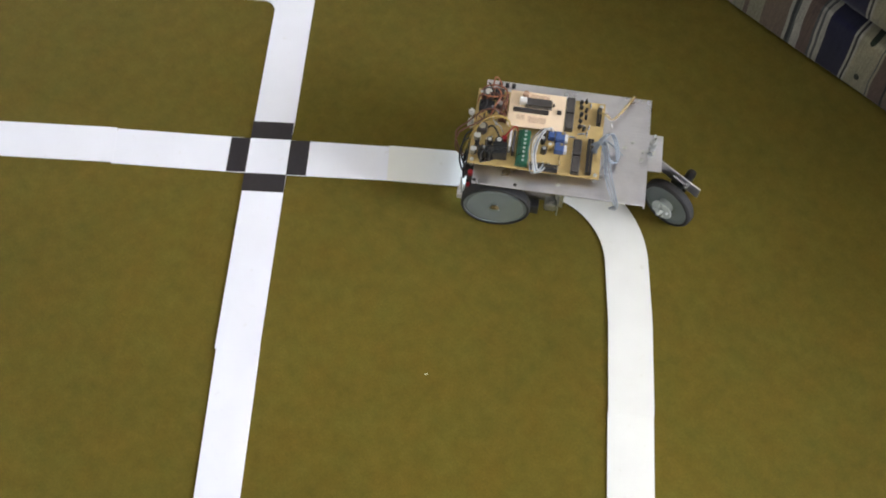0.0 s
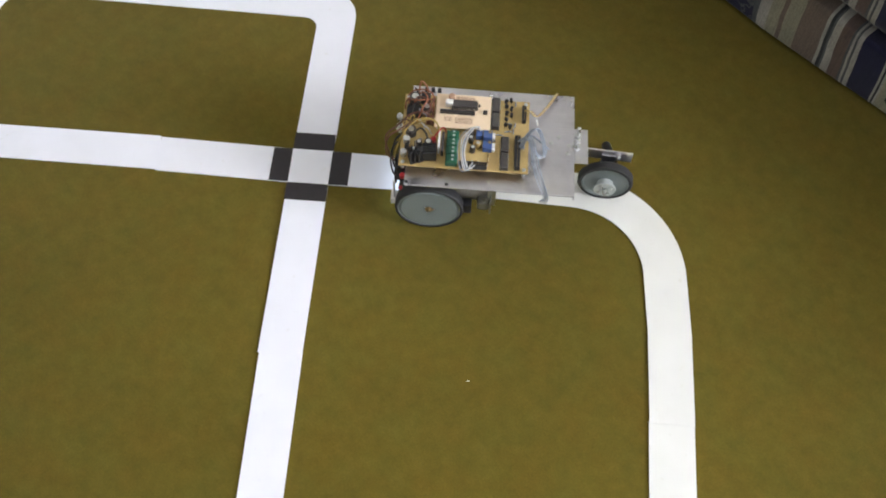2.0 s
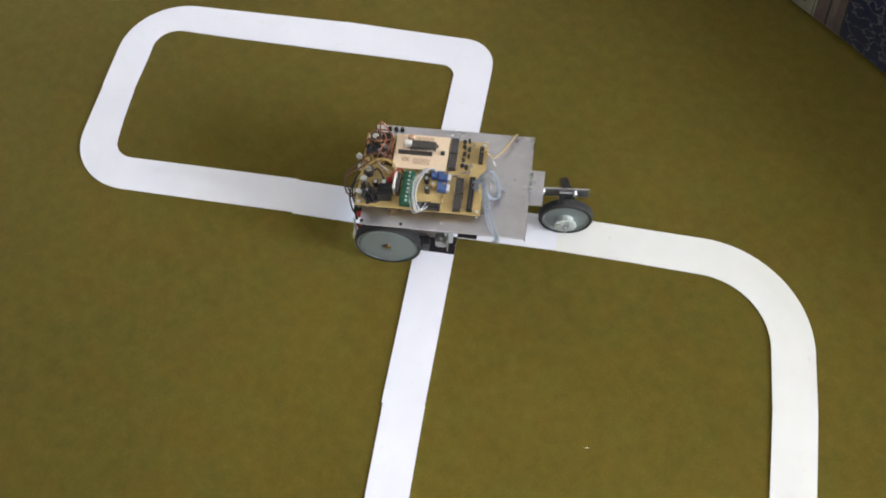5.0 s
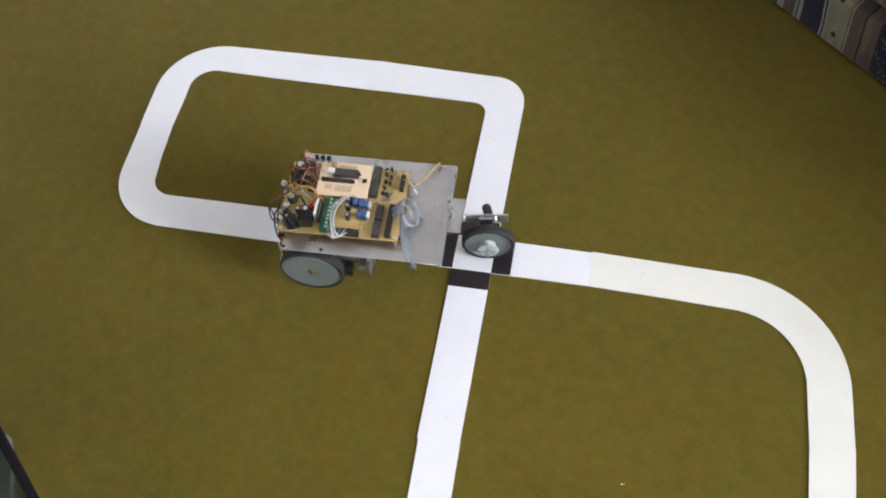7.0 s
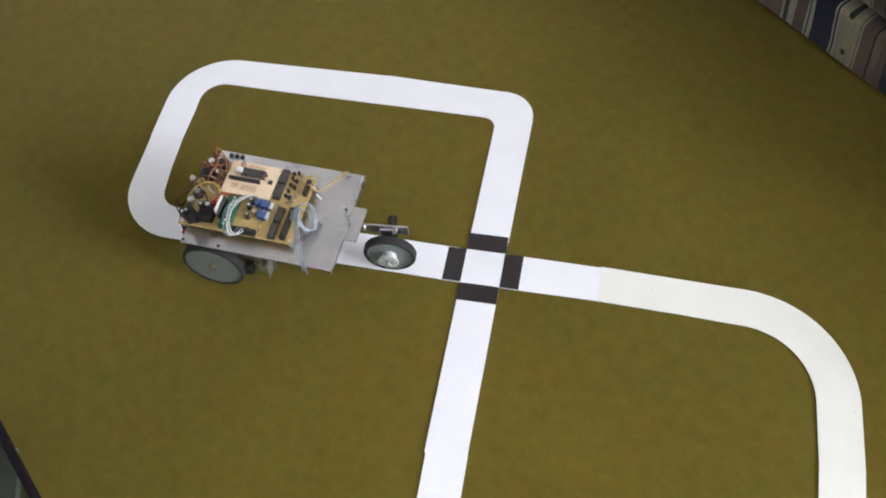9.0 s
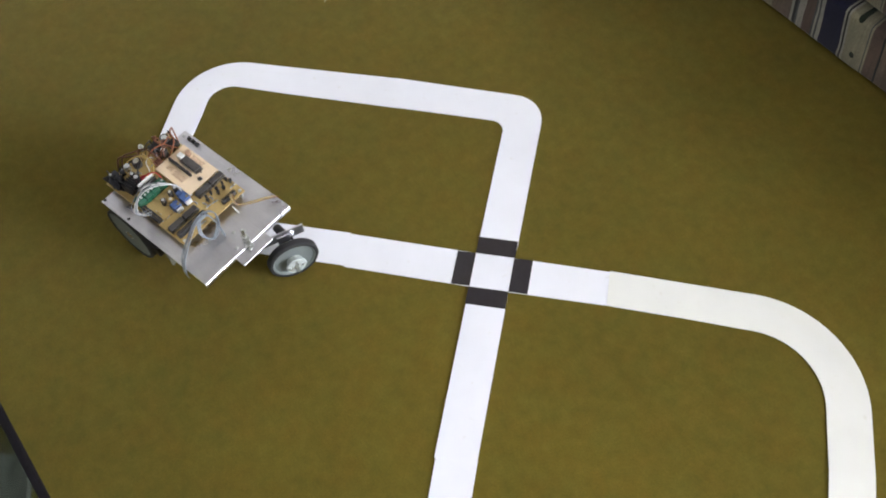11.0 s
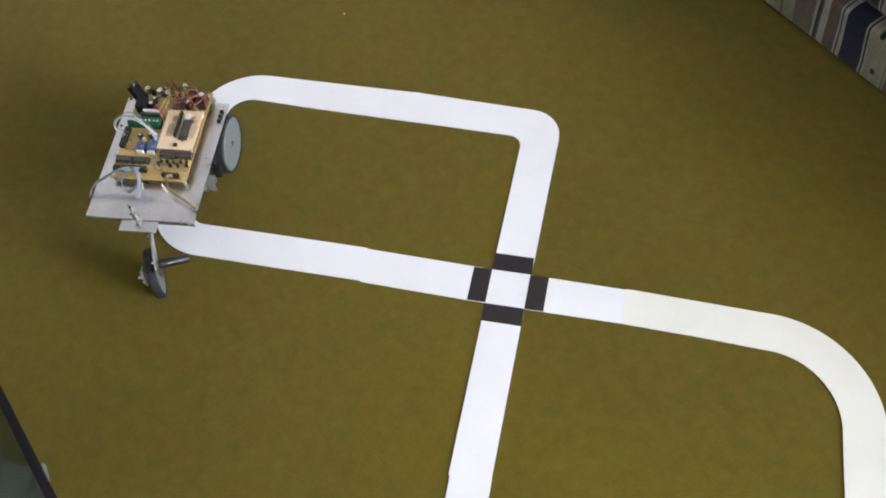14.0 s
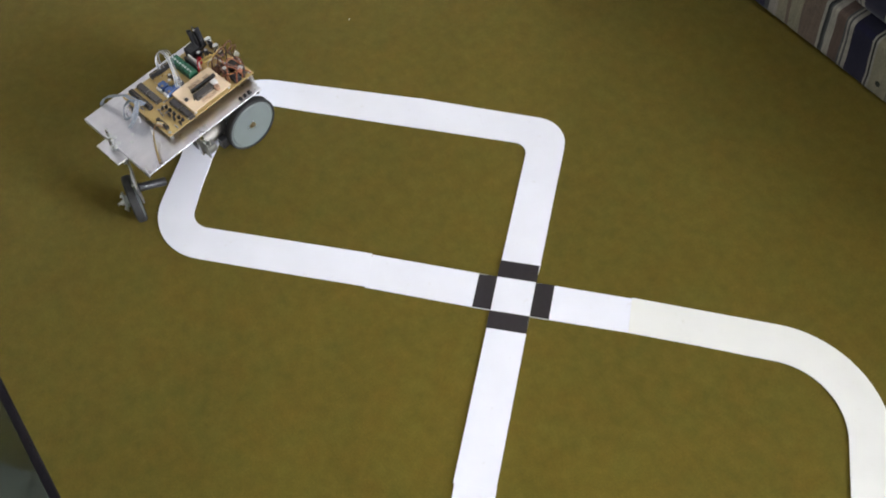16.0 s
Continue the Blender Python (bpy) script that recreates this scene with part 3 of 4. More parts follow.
for x in (-0.047, 0.124):
    for y in (-0.056, 0.059):
        part("standoff", cyl(0.0028, ZB - 0.0017 - ZP, Matrix.Translation((x, y, ZP)), 6), STEEL, board)
        part("screw", cyl(0.0030, 0.0016, Matrix.Translation((x, y, ZB)), 12, 0.0004), STEEL, board)


def dip(x, y, length, width, along_y, z=ZB, name="chip", socket=True, h=0.0045):
    """A chip in its socket, with a row of legs on both long sides."""
    n = max(4, round(length / 0.00254))
    bms = [box(-length / 2, length / 2, -width / 2 + 0.0006, width / 2 - 0.0006, 0.0028 if socket else 0.001, (0.0028 if socket else 0.001) + h, 0.0005, 1)]
    if socket:
        bms.append(box(-length / 2 - 0.001, length / 2 + 0.001, -width / 2, width / 2, 0, 0.0028))
    ob = part(name, join(*bms), CHIP, board, "black chip in a socket", at=pose(x, y, z, 0, 0, 90 if along_y else 0))
    legs = [box(-length / 2 + 0.00127 + 0.00254 * i - 0.0003, -length / 2 + 0.00127 + 0.00254 * i + 0.0003, s * width / 2 - 0.0004, s * width / 2 + 0.0004, 0.0, 0.005) for i in range(n) for s in (1, -1)]
    part("legs", join(*legs), STEEL, ob)
    part("notch", cyl(0.0012, 0.0003, Matrix.Translation((-length / 2 + 0.003, 0, (0.0028 if socket else 0.001) + h)), 10), BLACK, ob)
    return ob


for y in (-0.048, -0.0205):
    dip(-0.0035, y, 0.0255, 0.0115, True)
for y in (0.0205, 0.0485):
    dip(-0.0185, y, 0.0255, 0.0115, True)


def can(x, y, r, h, mat, name="capacitor", label="", z=ZB, tilt=0):
    ob = part(name, cyl(r, h, None, 20, r * 0.12), mat, board, label, at=pose(x, y, z, tilt, 0, 0))
    if mat is not STEEL:
        part("cap_top", cyl(r * 0.62, 0.0004, Matrix.Translation((0, 0, h)), 16), STEEL, ob)
    return ob


def header(x0, x1, y0, y1, h, mat=BLACK, name="pin_header", z=ZB, label=""):
    ob = part(name, box(x0, x1, y0, y1, z, z + h, 0.0004, 1), mat, board, label)
    long_x = (x1 - x0) > (y1 - y0)
    n = int(max(x1 - x0, y1 - y0) / 0.00254)
    pins = []
    for i in range(n):
        px = x0 + (i + 0.5) * (x1 - x0) / n if long_x else (x0 + x1) / 2
        py = (y0 + y1) / 2 if long_x else y0 + (i + 0.5) * (y1 - y0) / n
        pins.append(box(px - 0.0004, px + 0.0004, py - 0.0004, py + 0.0004, z + h, z + h + 0.0015))
    part("pins", join(*pins), BRASS, ob)
    return ob


# transistors and small parts by the rear right corner
rng = random.Random(5)


def transistor(x, y, turn):
    bm = cyl(0.0029, 0.0052, None, 14)
    for v in bm.verts:
        v.co.y = min(v.co.y, 0.0009)
    bm2 = join(bm, *[box(-0.0017 + 0.0013 * k, -0.0011 + 0.0013 * k, -0.0003, 0.0003, -0.004, 0.0) for k in range(3)])
    return part("transistor", bm2, BLACK, board, "black three-legged transistor", at=pose(x, y, ZB + 0.004, 0, 0, turn))


for x, y, a in ((-0.018, -0.055, 20), (-0.0255, -0.058, 100), (-0.0185, -0.046, -10), (-0.0265, -0.0425, 60), (-0.0195, -0.034, 30), (-0.027, -0.031, 90),
                (-0.0185, -0.013, 0), (-0.025, -0.0105, 45), (-0.019, -0.024, 150)):
    transistor(x, y, a)


def resistor(x, y, turn, mat=WHITE):
    ob = part("resistor", join(cyl(0.0011, 0.0064, Matrix.Translation((-0.0032, 0, 0.0016)) @ pose(0, 0, 0, 0, 90, 0), 10, 0.0004)), mat, board, at=pose(x, y, ZB, 0, 0, turn))
    part("legs", join(box(-0.0055, -0.0032, -0.0003, 0.0003, 0.0, 0.0019), box(0.0032, 0.0055, -0.0003, 0.0003, 0.0, 0.0019)), STEEL, ob)
    part("band", cyl(0.00118, 0.0009, Matrix.Translation((-0.001, 0, 0.0016)) @ pose(0, 0, 0, 0, 90, 0), 10), WIRE_BROWN, ob)


for x, y, a in ((-0.032, -0.055, 90), (-0.032, -0.017, 80), (-0.0225, -0.019, 0), (-0.0225, -0.005, 10), (-0.030, -0.006, 90), (-0.010, 0.002, 0), (0.004, 0.040, 90), (0.004, 0.052, 80),
                (0.110, -0.010, 0), (0.098, -0.004, 90), (0.104, 0.020, 30), (0.118, 0.034, 90), (0.012, 0.056, 0), (0.022, 0.050, 0), (-0.046, 0.020, 90)):
    resistor(x, y, a, PHENOLIC if rng.random() < 0.5 else WIRE_BLUE)
header(-0.0475, -0.0415, -0.049, -0.022, 0.0085, name="connector")
header(-0.0405, -0.0325, 0.0055, 0.0605, 0.009, name="connector", label="long black ribbon connector")
header(0.0055, 0.0445, 0.0555, 0.0640, 0.0085, name="connector", label="long black edge connector")
# four green screw terminals
for k in range(4):
    y = 0.0135 + 0.0138 * k
    g = part("screw_terminal", join(box(0.0475, 0.0645, y - 0.0066, y + 0.0066, ZB, ZB + 0.011, 0.0007, 1), box(0.0495, 0.0600, y - 0.0062, y + 0.0062, ZB + 0.011, ZB + 0.0135, 0.0006, 1)), GREEN, board, "green screw terminal block")
    for d in (-0.0032, 0.0032):
        part("screw", cyl(0.0019, 0.0006, Matrix.Translation((0.0545, y + d, ZB + 0.0135)), 10), STEEL, g)
# tall white and dark strip beside the terminals
part("strip_connector", box(0.0735, 0.0765, 0.011, 0.041, ZB, ZB + 0.016, 0.0005, 1), WHITE, board, "tall white strip connector")
part("strip_connector", box(0.0680, 0.0715, 0.011, 0.045, ZB, ZB + 0.013, 0.0005, 1), CHIP, board, "tall dark strip connector")
# blue parts
for y in (0.0085, 0.0265):
    bl = part("trimmer", box(0.000, 0.0130, y - 0.0068, y + 0.0068, ZB, ZB + 0.011, 0.0007, 1), BLUE, board, "square blue trimmer")
    part("screw", cyl(0.0024, 0.0008, Matrix.Translation((0.0035, y - 0.0035, ZB + 0.011)), 12), BRASS, bl)
    part("label_patch", box(-0.0042, -0.0002, y - 0.0055, y + 0.0055, ZB, ZB + 0.0075, 0.0004, 1), WHITE, bl, "white plastic end")
part("trimmer", box(0.0140, 0.0235, 0.0015, 0.0125, ZB, ZB + 0.010, 0.0007, 1), BLUE, board, "square blue trimmer")
can(0.0195, 0.0245, 0.0042, 0.011, PHENOLIC, label="pale yellow capacitor")
for x, y in ((0.0300, 0.0060), (0.0300, 0.0165), (0.0270, 0.0330)):
    can(x, y, 0.0040, 0.012, CHIP, label="small dark capacitor")
# power parts at the front
can(0.1145, -0.0480, 0.0080, 0.014, CHIP, label="dark capacitor with a bright top")
can(0.0960, -0.0300, 0.0062, 0.016, CHIP, label="dark capacitor with a bright top")
can(0.1160, 0.0100, 0.0075, 0.013, CHIP, label="dark capacitor with a bright top")
can(0.1210, 0.0255, 0.0050, 0.012, STEEL, label="silver can capacitor")
can(0.1235, 0.0480, 0.0046, 0.012, STEEL, label="silver can capacitor")
part("relay", box(0.104, 0.125, -0.0350, -0.0190, ZB, ZB + 0.011, 0.0008), BLACK, board, "black relay")
part("relay", box(0.0925, 0.1060, -0.0590, -0.0440, ZB, ZB + 0.010, 0.0008), BLACK, board, "black relay")
part("relay", box(0.0850, 0.0960, -0.0190, -0.0080, ZB, ZB + 0.009, 0.0008), WIRE_BROWN, board, "brown box capacitor")
part("regulator", join(box(0.1170, 0.1190, 0.033, 0.041, ZB, ZB + 0.016, 0.0004, 1), box(0.1190, 0.1230, 0.034, 0.040, ZB + 0.003, ZB + 0.012, 0.0005, 1)), BLACK, board)
# black heat sink with upright fins, leaning a little
sink = part("heat_sink", join(cyl(0.0045, 0.030, None, 16), box(-0.010, 0.010, -0.008, 0.008, 0.0, 0.006, 0.0008, 1)), BLACK, robot, "black star-shaped heat sink", at=pose(0.1060, 0.0520, ZB, -12, 6, 20))
for k in range(10):
    long = k % 2
    part("fin", box(0.0030, 0.0115 if long else 0.0085, -0.0008, 0.0008, 0.006, 0.038 if long else 0.033, 0.0003, 1, pose(0, 0, 0, 0, 0, 36 * k)), BLACK, sink)
sink = part("heat_sink", box(-0.010, 0.010, -0.0085, 0.0085, 0.0, 0.003), BLACK, robot, "low black finned heat sink", at=pose(0.0875, 0.046, ZB, 0, 0, 4))
for k in range(5):
    part("fin", box(-0.010, 0.010, -0.0085 + 0.004 * k, -0.0069 + 0.004 * k, 0.0028, 0.020, 0.0003, 1), BLACK, sink)
can(0.0900, 0.0315, 0.0055, 0.016, BLACK, label="black round capacitor")
can(0.1030, 0.0300, 0.0042, 0.012, CHIP, label="small dark capacitor")
part("red_cap", cyl(0.0042, 0.012, Matrix.Translation((0.0835, 0.0240, ZB)), 16, 0.0008), RED, board, "red round component")
part("heat_sink_clip", cyl(0.0016, 0.004, Matrix.Translation((0.1085, 0.0590, ZB + 0.0325)), 12), STEEL, board)

# the cream processor board, raised on the main board
cpu = part("processor_board", box(0.0040, 0.0832, -0.0597, 0.0003, ZC - 0.0016, ZC), CREAM_BOARD, robot, "cream processor board raised above the main board")
for x in (0.008, 0.079):
    for y in (-0.056, -0.004):
        part("standoff", cyl(0.0020, ZC - 0.0016 - ZB, Matrix.Translation((x, y, ZB)), 8), WHITE, cpu)
d = dip(0.0420, -0.0395, 0.0360, 0.0135, False, ZC, "processor", h=0.0042)
part("crystal", box(0.0590, 0.0700, -0.0440, -0.0350, ZC, ZC + 0.0100, 0.0012), BRIGHT, cpu, "bright silver crystal can")
part("capacitor", cyl(0.0045, 0.009, Matrix.Translation((0.0615, -0.0510, ZC)), 16, 0.0006), COPPER, cpu, "brown round capacitor")
hd = part("pin_header", box(0.0270, 0.0770, -0.0270, -0.0235, ZC, ZC + 0.0075, 0.0003, 1), BLACK, cpu, "long black pin header")
part("small_part", join(box(0.0090, 0.0150, -0.0330, -0.0270, ZC, ZC + 0.0032, 0.0005, 1)), BLACK, cpu)
part("pin", cyl(0.0012, 0.006, Matrix.Translation((0.0210, -0.0400, ZC)), 8), CHIP, cpu)
for x0, nx, y0, ny in ((0.0600, 6, -0.0190, 4), (0.0300, 13, -0.0180, 5), (0.0280, 14, -0.0560, 4)):
    pads = [box(x0 + 0.00195 * i, x0 + 0.00195 * i + 0.0012, y0 + 0.0021 * j, y0 + 0.0021 * j + 0.0013, ZC, ZC + 0.00025) for i in range(nx) for j in range(ny)]
    part("pad_field", join(*pads), COPPER, cpu, "rows of small solder pads")

# ---- wires ----
def bundle(name, paths, r, mat, label):
    for p in paths:
        part(name, wire(p, r), mat, robot, label)


def shifted(path, d, k):
    return [(x + d[0] * k, y + d[1] * k, z + d[2] * k) for x, y, z in path]


loop = [(0.016, 0.004, ZB + 0.004), (0.020, 0.006, ZB + 0.022), (0.028, 0.020, ZB + 0.037), (0.036, 0.044, ZB + 0.042), (0.038, 0.063, ZB + 0.036), (0.033, 0.074, ZB + 0.022), (0.027, 0.070, ZB + 0.011), (0.022, 0.060, ZB + 0.008)]
for k in range(6):
    part("white_wire", wire([(x + 0.0016 * k * (0.3 + abs(math.sin(3.1 * i + k))), y - 0.0012 * k * math.cos(1.7 * i), z + 0.0014 * math.sin(2.3 * i + 1.9 * k)) for i, (x, y, z) in enumerate(loop)], 0.00064),
         (WIRE_WHITE, WIRE_GREY, WIRE_WHITE, WIRE_BLUE, WIRE_WHITE, WIRE_GREY)[k], robot, "looped white wire")
# front looms
bundle("orange_wire", [[(0.112, -0.054, ZB + 0.002), (0.104, -0.050, ZB + 0.022), (0.096, -0.036, ZB + 0.026), (0.102, -0.018, ZB + 0.024), (0.110, -0.006, ZB + 0.006)],
                       [(0.122, -0.050, ZB + 0.004), (0.118, -0.036, ZB + 0.020), (0.106, -0.030, ZB + 0.028), (0.092, -0.042, ZB + 0.016), (0.086, -0.052, ZB + 0.004)],
                       [(0.126, -0.058, ZB), (0.116, -0.058, ZB + 0.014), (0.098, -0.055, ZB + 0.020), (0.088, -0.046, ZB + 0.018), (0.087, -0.030, ZB + 0.003)]], 0.0011, WIRE_ORANGE, "orange wire looped over the parts")
bundle("brown_wire", [[(0.086, -0.006, ZB + 0.003), (0.092, -0.004, ZB + 0.020), (0.108, 0.000, ZB + 0.022), (0.130, 0.012, ZB + 0.014), (0.148, 0.022, ZB + 0.004), (0.150, 0.030, 0.104), (0.138, 0.034, 0.092)],
                      [(0.088, -0.018, ZB + 0.003), (0.100, -0.012, ZB + 0.024), (0.118, -0.010, ZB + 0.020), (0.136, 0.004, ZB + 0.010), (0.152, 0.014, 0.122), (0.146, 0.026, 0.098), (0.136, 0.030, 0.090)],
                      [(0.112, -0.046, ZB + 0.014), (0.100, -0.036, ZB + 0.026), (0.090, -0.026, ZB + 0.016), (0.086, -0.022, ZB + 0.002)]], 0.0012, WIRE_BROWN, "dark brown wire looped over the parts")
bundle("yellow_wire", [[(0.076, 0.012, ZB + 0.006), (0.080, 0.002, ZB + 0.020), (0.094, -0.002, ZB + 0.024), (0.112, 0.004, ZB + 0.022), (0.128, 0.020, ZB + 0.008), (0.137, 0.030, 0.105), (0.136, 0.034, 0.085)],
                       [(0.078, 0.020, ZB + 0.004), (0.078, 0.008, ZB + 0.022), (0.090, 0.002, ZB + 0.027), (0.106, 0.002, ZB + 0.018), (0.114, -0.004, ZB + 0.004)]], 0.0011, WIRE_YELLOW, "yellow wire looped over the parts")
tones = (WIRE_ORANGE, WIRE_BROWN, WIRE_BROWN, WIRE_YELLOW, WIRE_BLACK, WIRE_WHITE, WIRE_ORANGE, WIRE_BROWN, WIRE_BLACK, WIRE_ORANGE, WIRE_GREY, WIRE_BROWN)
names = ("orange", "brown", "brown", "yellow", "black", "white", "orange", "brown", "black", "orange", "grey", "brown")
for tone, word in zip(tones, names):
    ax, ay = rng.uniform(0.088, 0.126), rng.uniform(-0.058, 0.004)
    bx, by = ax + rng.uniform(-0.022, 0.012), ay + rng.uniform(-0.022, 0.024)
    bx, by = min(max(bx, 0.087), 0.128), min(max(by, -0.059), 0.030)
    hz = rng.uniform(0.014, 0.031)
    mx, my = (ax + bx) / 2 + rng.uniform(-0.007, 0.007), (ay + by) / 2 + rng.uniform(-0.007, 0.007)
    part(word + "_wire", wire([(ax, ay, ZB + 0.001), (ax + (mx - ax) * 0.3, ay + (my - ay) * 0.3, ZB + hz * 0.75), (mx, my, ZB + hz), (bx + (mx - bx) * 0.3, by + (my - by) * 0.3, ZB + hz * 0.7), (bx, by, ZB + 0.001)], rng.uniform(0.0008, 0.0012)), tone, robot, word + " wire looped over the parts")
bundle("black_wire", [[(0.130, 0.022, ZB), (0.140, 0.030, 0.120), (0.143, 0.040, 0.098), (0.136, 0.052, 0.082), (0.126, 0.046, 0.090)],
                      [(0.128, 0.010, ZB), (0.138, 0.016, 0.118), (0.142, 0.028, 0.092), (0.134, 0.040, 0.078), (0.124, 0.030, 0.092)],
                      [(0.110, 0.006, ZB + 0.002), (0.102, 0.012, ZB + 0.018), (0.094, 0.022, ZB + 0.020), (0.088, 0.030, ZB + 0.006)]], 0.0013, WIRE_BLACK, "black wire looping at the front edge")
bundle("red_wire", [[(0.084, 0.024, ZB + 0.012), (0.078, 0.018, ZB + 0.018), (0.070, 0.008, ZB + 0.018), (0.066, 0.004, ZB + 0.002)]], 0.0010, RED, "thin red wire")
# pale ribbon over the rear of the plate
ribA = [(-0.038, 0.026, ZB + 0.008), (-0.048, 0.014, ZB + 0.026), (-0.060, 0.004, ZB + 0.024), (-0.070, 0.012, ZB + 0.008), (-0.074, 0.030, ZP + 0.010), (-0.064, 0.040, ZP + 0.022), (-0.052, 0.030, ZB + 0.022), (-0.052, 0.012, ZB + 0.020), (-0.066, 0.008, ZB + 0.002), (-0.080, 0.010, ZP + 0.001)]
ribB = [(-0.036, 0.016, ZB + 0.008), (-0.046, 0.018, ZB + 0.022), (-0.052, 0.036, ZB + 0.028), (-0.058, 0.060, ZP + 0.028), (-0.068, 0.083, ZP + 0.016), (-0.076, 0.0925, ZP), (-0.072, 0.0905, ZP - 0.016)]
for k in range(5):
    tone = (WIRE_BLUE, WIRE_GREY, WIRE_BLUE, WIRE_GREY, WIRE_BLUE)[k]
    part("ribbon_wire", wire([(x - 0.0010 * k, y + 0.0009 * k * math.cos(0.7 * i), z + 0.0006 * k * math.sin(0.9 * i)) for i, (x, y, z) in enumerate(ribA)], 0.00062), tone, robot, "pale blue wire looped over the plate")
    part("ribbon_wire", wire([(x - 0.0020 * k + 0.0008 * math.sin(2.1 * i + k), y + 0.0002 * k, z + 0.0006 * k * math.sin(0.8 * i)) for i, (x, y, z) in enumerate(ribB)], 0.00068), tone, robot, "pale blue wire looped over the plate")
part("solder_pin", cyl(0.0010, 0.020, Matrix.Translation((-0.066, -0.031, ZP)) @ pose(0, 0, 0, -12, 10, 0), 8), WHITE, robot, "thin white upright tie")
part("solder_pin", cyl(0.0010, 0.016, Matrix.Translation((-0.063, 0.010, ZP)) @ pose(0, 0, 0, 10, 8, 0), 8), WHITE, robot, "thin white upright tie")
ylw = [(-0.044, -0.040, ZB + 0.008), (-0.052, -0.034, ZB + 0.014), (-0.062, -0.034, ZP + 0.016), (-0.074, -0.050, ZP + 0.014), (-0.086, -0.072, ZP + 0.012), (-0.092, -0.0850, ZP + 0.008)]
for k in range(4):
    part("rear_wire", wire(shifted(ylw, (-0.0012, -0.0008, -0.0008), k), 0.0008), (WIRE_YELLOW, WIRE_GREY, WIRE_YELLOW, WIRE_BROWN)[k], robot, "yellow and grey wire over the plate's edge")

# ---- castor: x towards its pivot's front, the bar trails along -x ----
castor = part("castor", join(box(-0.086, 0.010, -0.0110, -0.0085, 0.077, 0.098, 0.0006, 1), box(-0.008, 0.010, -0.0085, 0.010, 0.0955, 0.098, 0.0005, 1)), ALU, robot, "swivelling castor arm of aluminium")
for x, z in ((-0.018, 0.090), (-0.066, 0.087)):
    part("screw", join(cyl(0.0034, 0.003, across(x, -0.0085, z), 6), cyl(0.0020, 0.006, across(x, -0.0085, z), 10)), STEEL, castor)
part("axle_plate", box(-0.062, -0.042, -0.0085, -0.0062, 0.028, 0.090, 0.0006, 1), ALU, castor)
part("rod", cyl(0.0070, 0.048, Matrix.Translation((-0.060, -0.0095, 0.070)) @ Vector((0.20, -1.0, -0.42)).to_track_quat("Z", "Y").to_matrix().to_4x4(), 20, 0.0008), BLACK, castor, "black plastic side rod")
cw = part("castor_wheel", lathe([(0.004, -0.002), (0.013, -0.002), (0.016, -0.0036), (0.0318, -0.0036), (0.0344, -0.0008), (0.0358, -0.0008), (0.0358, -0.0125), (0.004, -0.0125)], 56, ALONG_Y), WHEEL_GREY, castor, "small grey castor wheel", smooth=30)
part("tyre", lathe([(0.0356, 0.0002), (0.0393, 0.0002), (0.0412, -0.0022), (0.0412, -0.0113), (0.0393, -0.0137), (0.0356, -0.0137)], 56, ALONG_Y), RUBBER, cw, "black rubber tyre")
hub = part("hub", join(lathe([(0.0045, -0.0035), (0.0125, -0.0035), (0.0105, 0.0020), (0.0100, 0.0070), (0.0160, 0.0074), (0.0165, 0.0084), (0.0165, 0.0098), (0.0158, 0.0106), (0.0045, 0.0106)], 40, ALONG_Y)), HUB_WHITE, cw, "pale flanged hub with screws", smooth=30)
for k in range(4):
    a = radians(90 * k + 20)
    part("screw", join(cyl(0.0025, 0.0022, ALONG_Y @ Matrix.Translation((0.0108 * math.cos(a), 0.0108 * math.sin(a), 0.0104)), 6), cyl(0.0016, 0.0034, ALONG_Y @ Matrix.Translation((0.0108 * math.cos(a), 0.0108 * math.sin(a), 0.0104)), 8)), STEEL, hub)
part("axle", join(cyl(0.0042, 0.0052, ALONG_Y @ Matrix.Translation((0, 0, 0.0104)), 6, 0.0004), cyl(0.0024, 0.0100, ALONG_Y @ Matrix.Translation((0, 0, 0.0104)), 10)), STEEL, cw, "steel axle nut")
CW_AT = (-0.055, 0.011, RC)


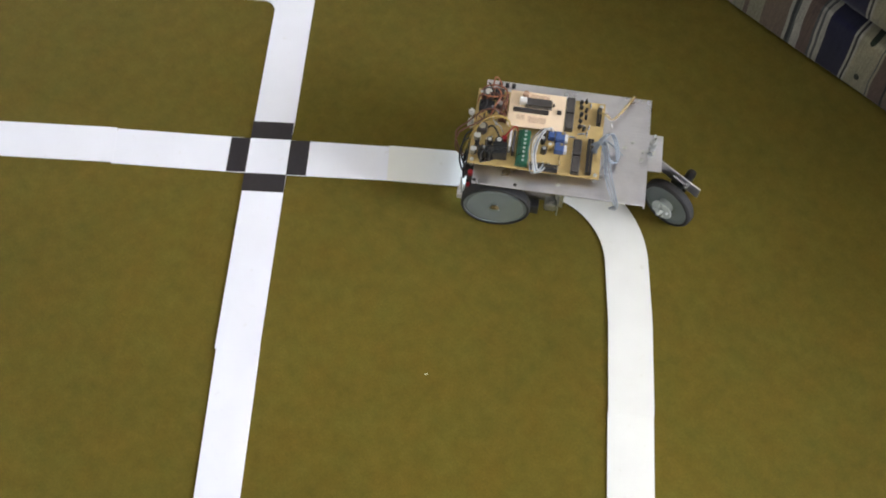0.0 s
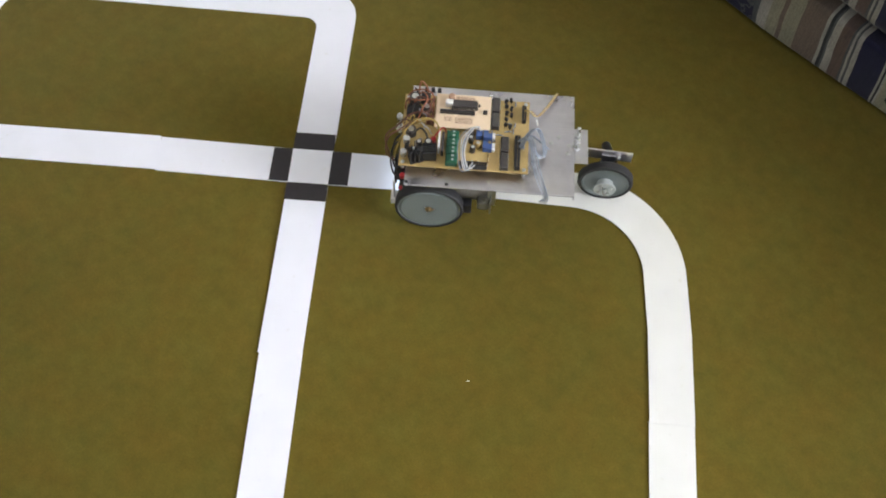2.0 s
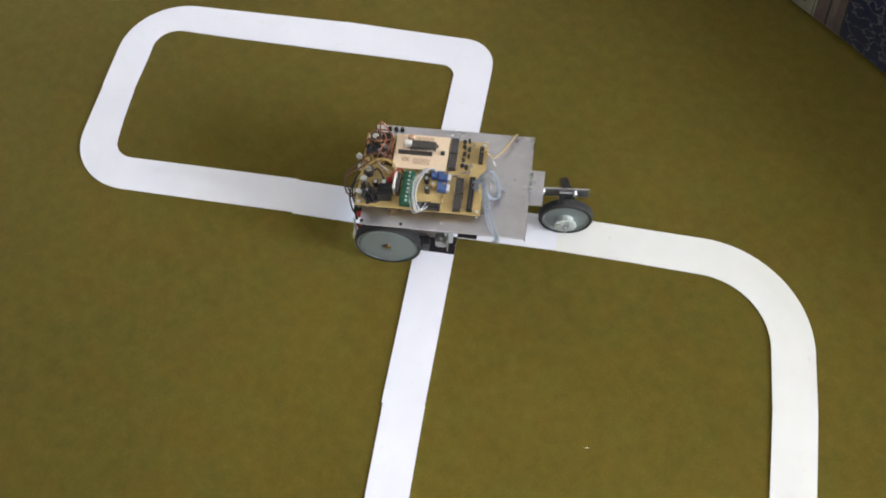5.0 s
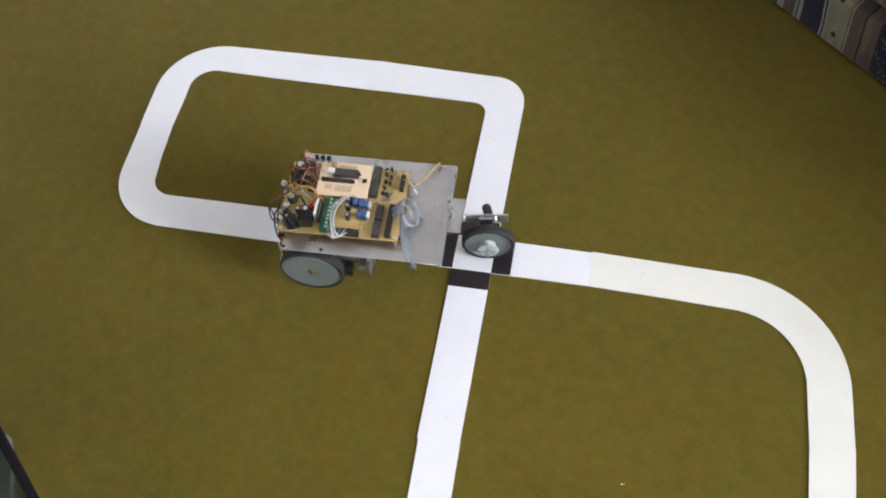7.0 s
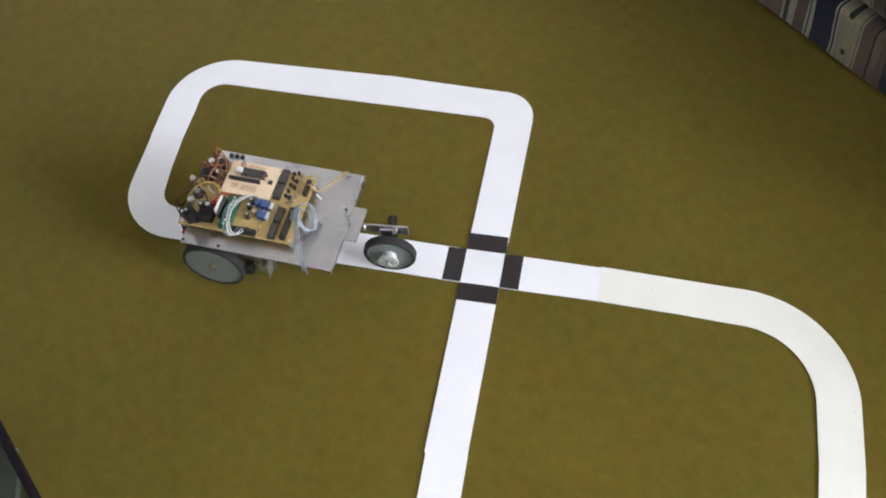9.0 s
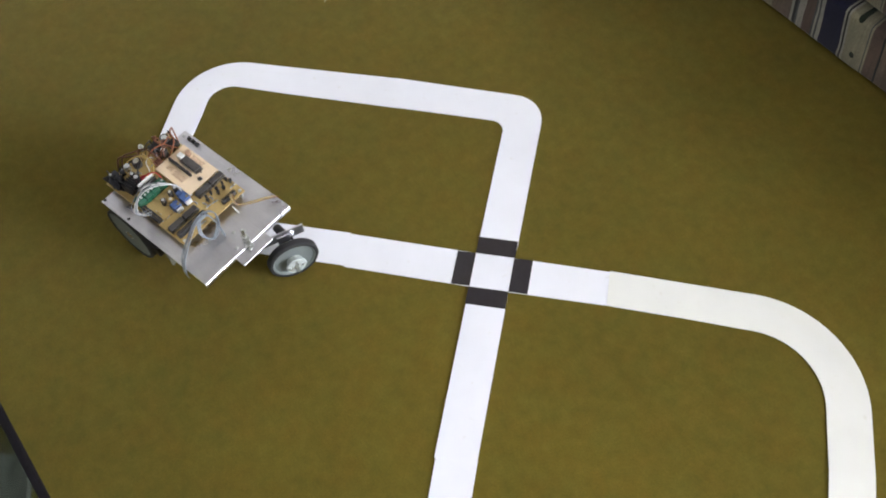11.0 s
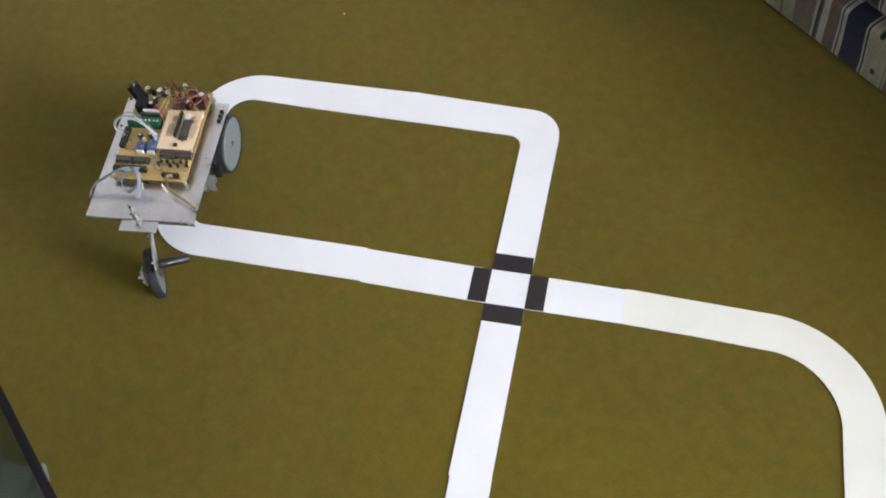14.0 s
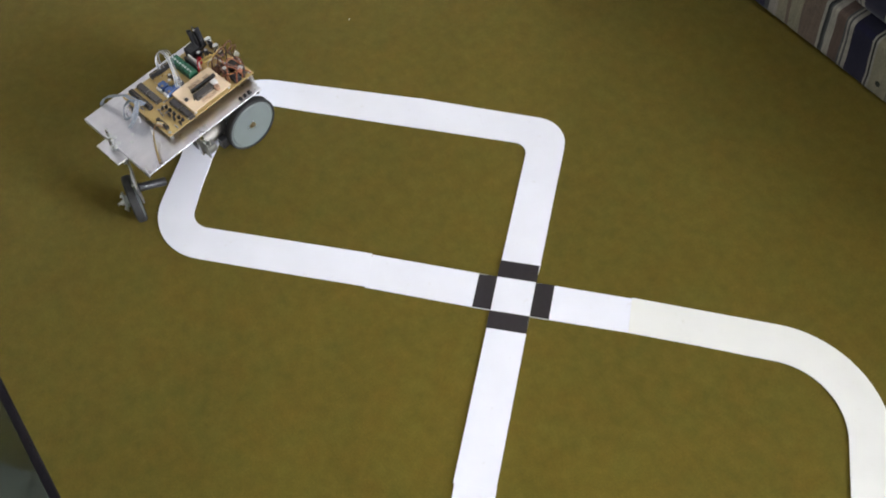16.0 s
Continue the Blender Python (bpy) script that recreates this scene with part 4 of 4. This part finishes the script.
# ---- what moves ----
# seconds, x, y, heading of the robot, turn of the castor
DRIVE = [
    (0.0, 0.4378, -0.0151, 174.7, -35),
    (0.5, 0.4039, -0.0094, 177.6, -27),
    (1.0, 0.3603, -0.0069, 178.5, -17),
    (1.5, 0.3174, -0.0004, 179.6, -9),
    (2.0, 0.2729, -0.0044, 180.1, -4),
    (2.5, 0.2287, -0.0001, 181.0, -4),
    (3.0, 0.1825, 0.0030, 181.8, -3),
    (3.5, 0.1416, 0.0050, 182.2, -3),
    (4.0, 0.0990, 0.0040, 182.5, -1),
    (4.5, 0.0574, 0.0033, 182.6, 1),
    (5.0, 0.0151, 0.0017, 182.6, 3),
    (5.5, -0.0279, -0.0000, 182.5, 5),
    (6.0, -0.0701, -0.0021, 182.5, 6),
    (6.5, -0.1130, -0.0042, 182.5, 7),
    (7.0, -0.1550, -0.0062, 182.1, 6),
    (7.5, -0.1939, -0.0102, 179.5, 6),
    (8.0, -0.2364, -0.0113, 178.2, 6),
    (8.5, -0.2768, -0.0121, 177.1, 6),
    (9.0, -0.3201, -0.0102, 176.5, 7),
    (9.5, -0.3613, -0.0079, 173.8, 12),
    (10.0, -0.3996, -0.0079, 168.4, 27),
    (10.5, -0.4325, -0.0114, 160.5, 46),
    (11.0, -0.4613, -0.0159, 150.8, 66),
    (11.5, -0.4880, -0.0193, 139.6, 78),
    (12.0, -0.5197, -0.0140, 124.6, 84),
    (12.5, -0.5444, -0.0108, 112.1, 87),
    (13.0, -0.5628, 0.0143, 102.8, 66),
    (13.5, -0.5784, 0.0450, 98.4, 38),
    (14.0, -0.5869, 0.0829, 94.6, 24),
    (14.5, -0.5916, 0.1191, 91.3, 23),
    (15.0, -0.6003, 0.1496, 85.9, 37),
    (15.5, -0.6113, 0.1733, 73.9, 54),
    (16.0, -0.6129, 0.1987, 58.9, 67),
]


def motions():
    walk(robot, [(t, pose(x, y, 0, 0, 0, h)) for t, x, y, h, c in DRIVE])
    left = right = roll = 0.0
    rows_l, rows_r, rows_c, rows_w = [], [], [], []
    before = None
    for t, x, y, h, c in DRIVE:
        if before:
            x0, y0, h0 = before
            a = radians((h + h0) / 2)
            go = (x - x0) * math.cos(a) + (y - y0) * math.sin(a)
            turn = radians(h - h0)
            ahead = go
            left += math.degrees((ahead - turn * (WY - 0.006)) / RW)
            right += math.degrees((ahead + turn * (WY - 0.006)) / RW)
            roll += math.degrees(go * 0.85 / RC)
        before = (x, y, h)
        rows_l.append((t, pose(WX, WY, RW, 0, left, 0)))
        rows_r.append((t, pose(WX, -WY, RW, 0, right, 0)))
        rows_c.append((t, pose(*PIV, 0, 0, 0, c)))
        rows_w.append((t, pose(*CW_AT, 0, roll, 0)))
    walk(wheel_left, rows_l)
    walk(wheel_right, rows_r)
    walk(castor, rows_c)
    walk(cw, rows_w)


motions()
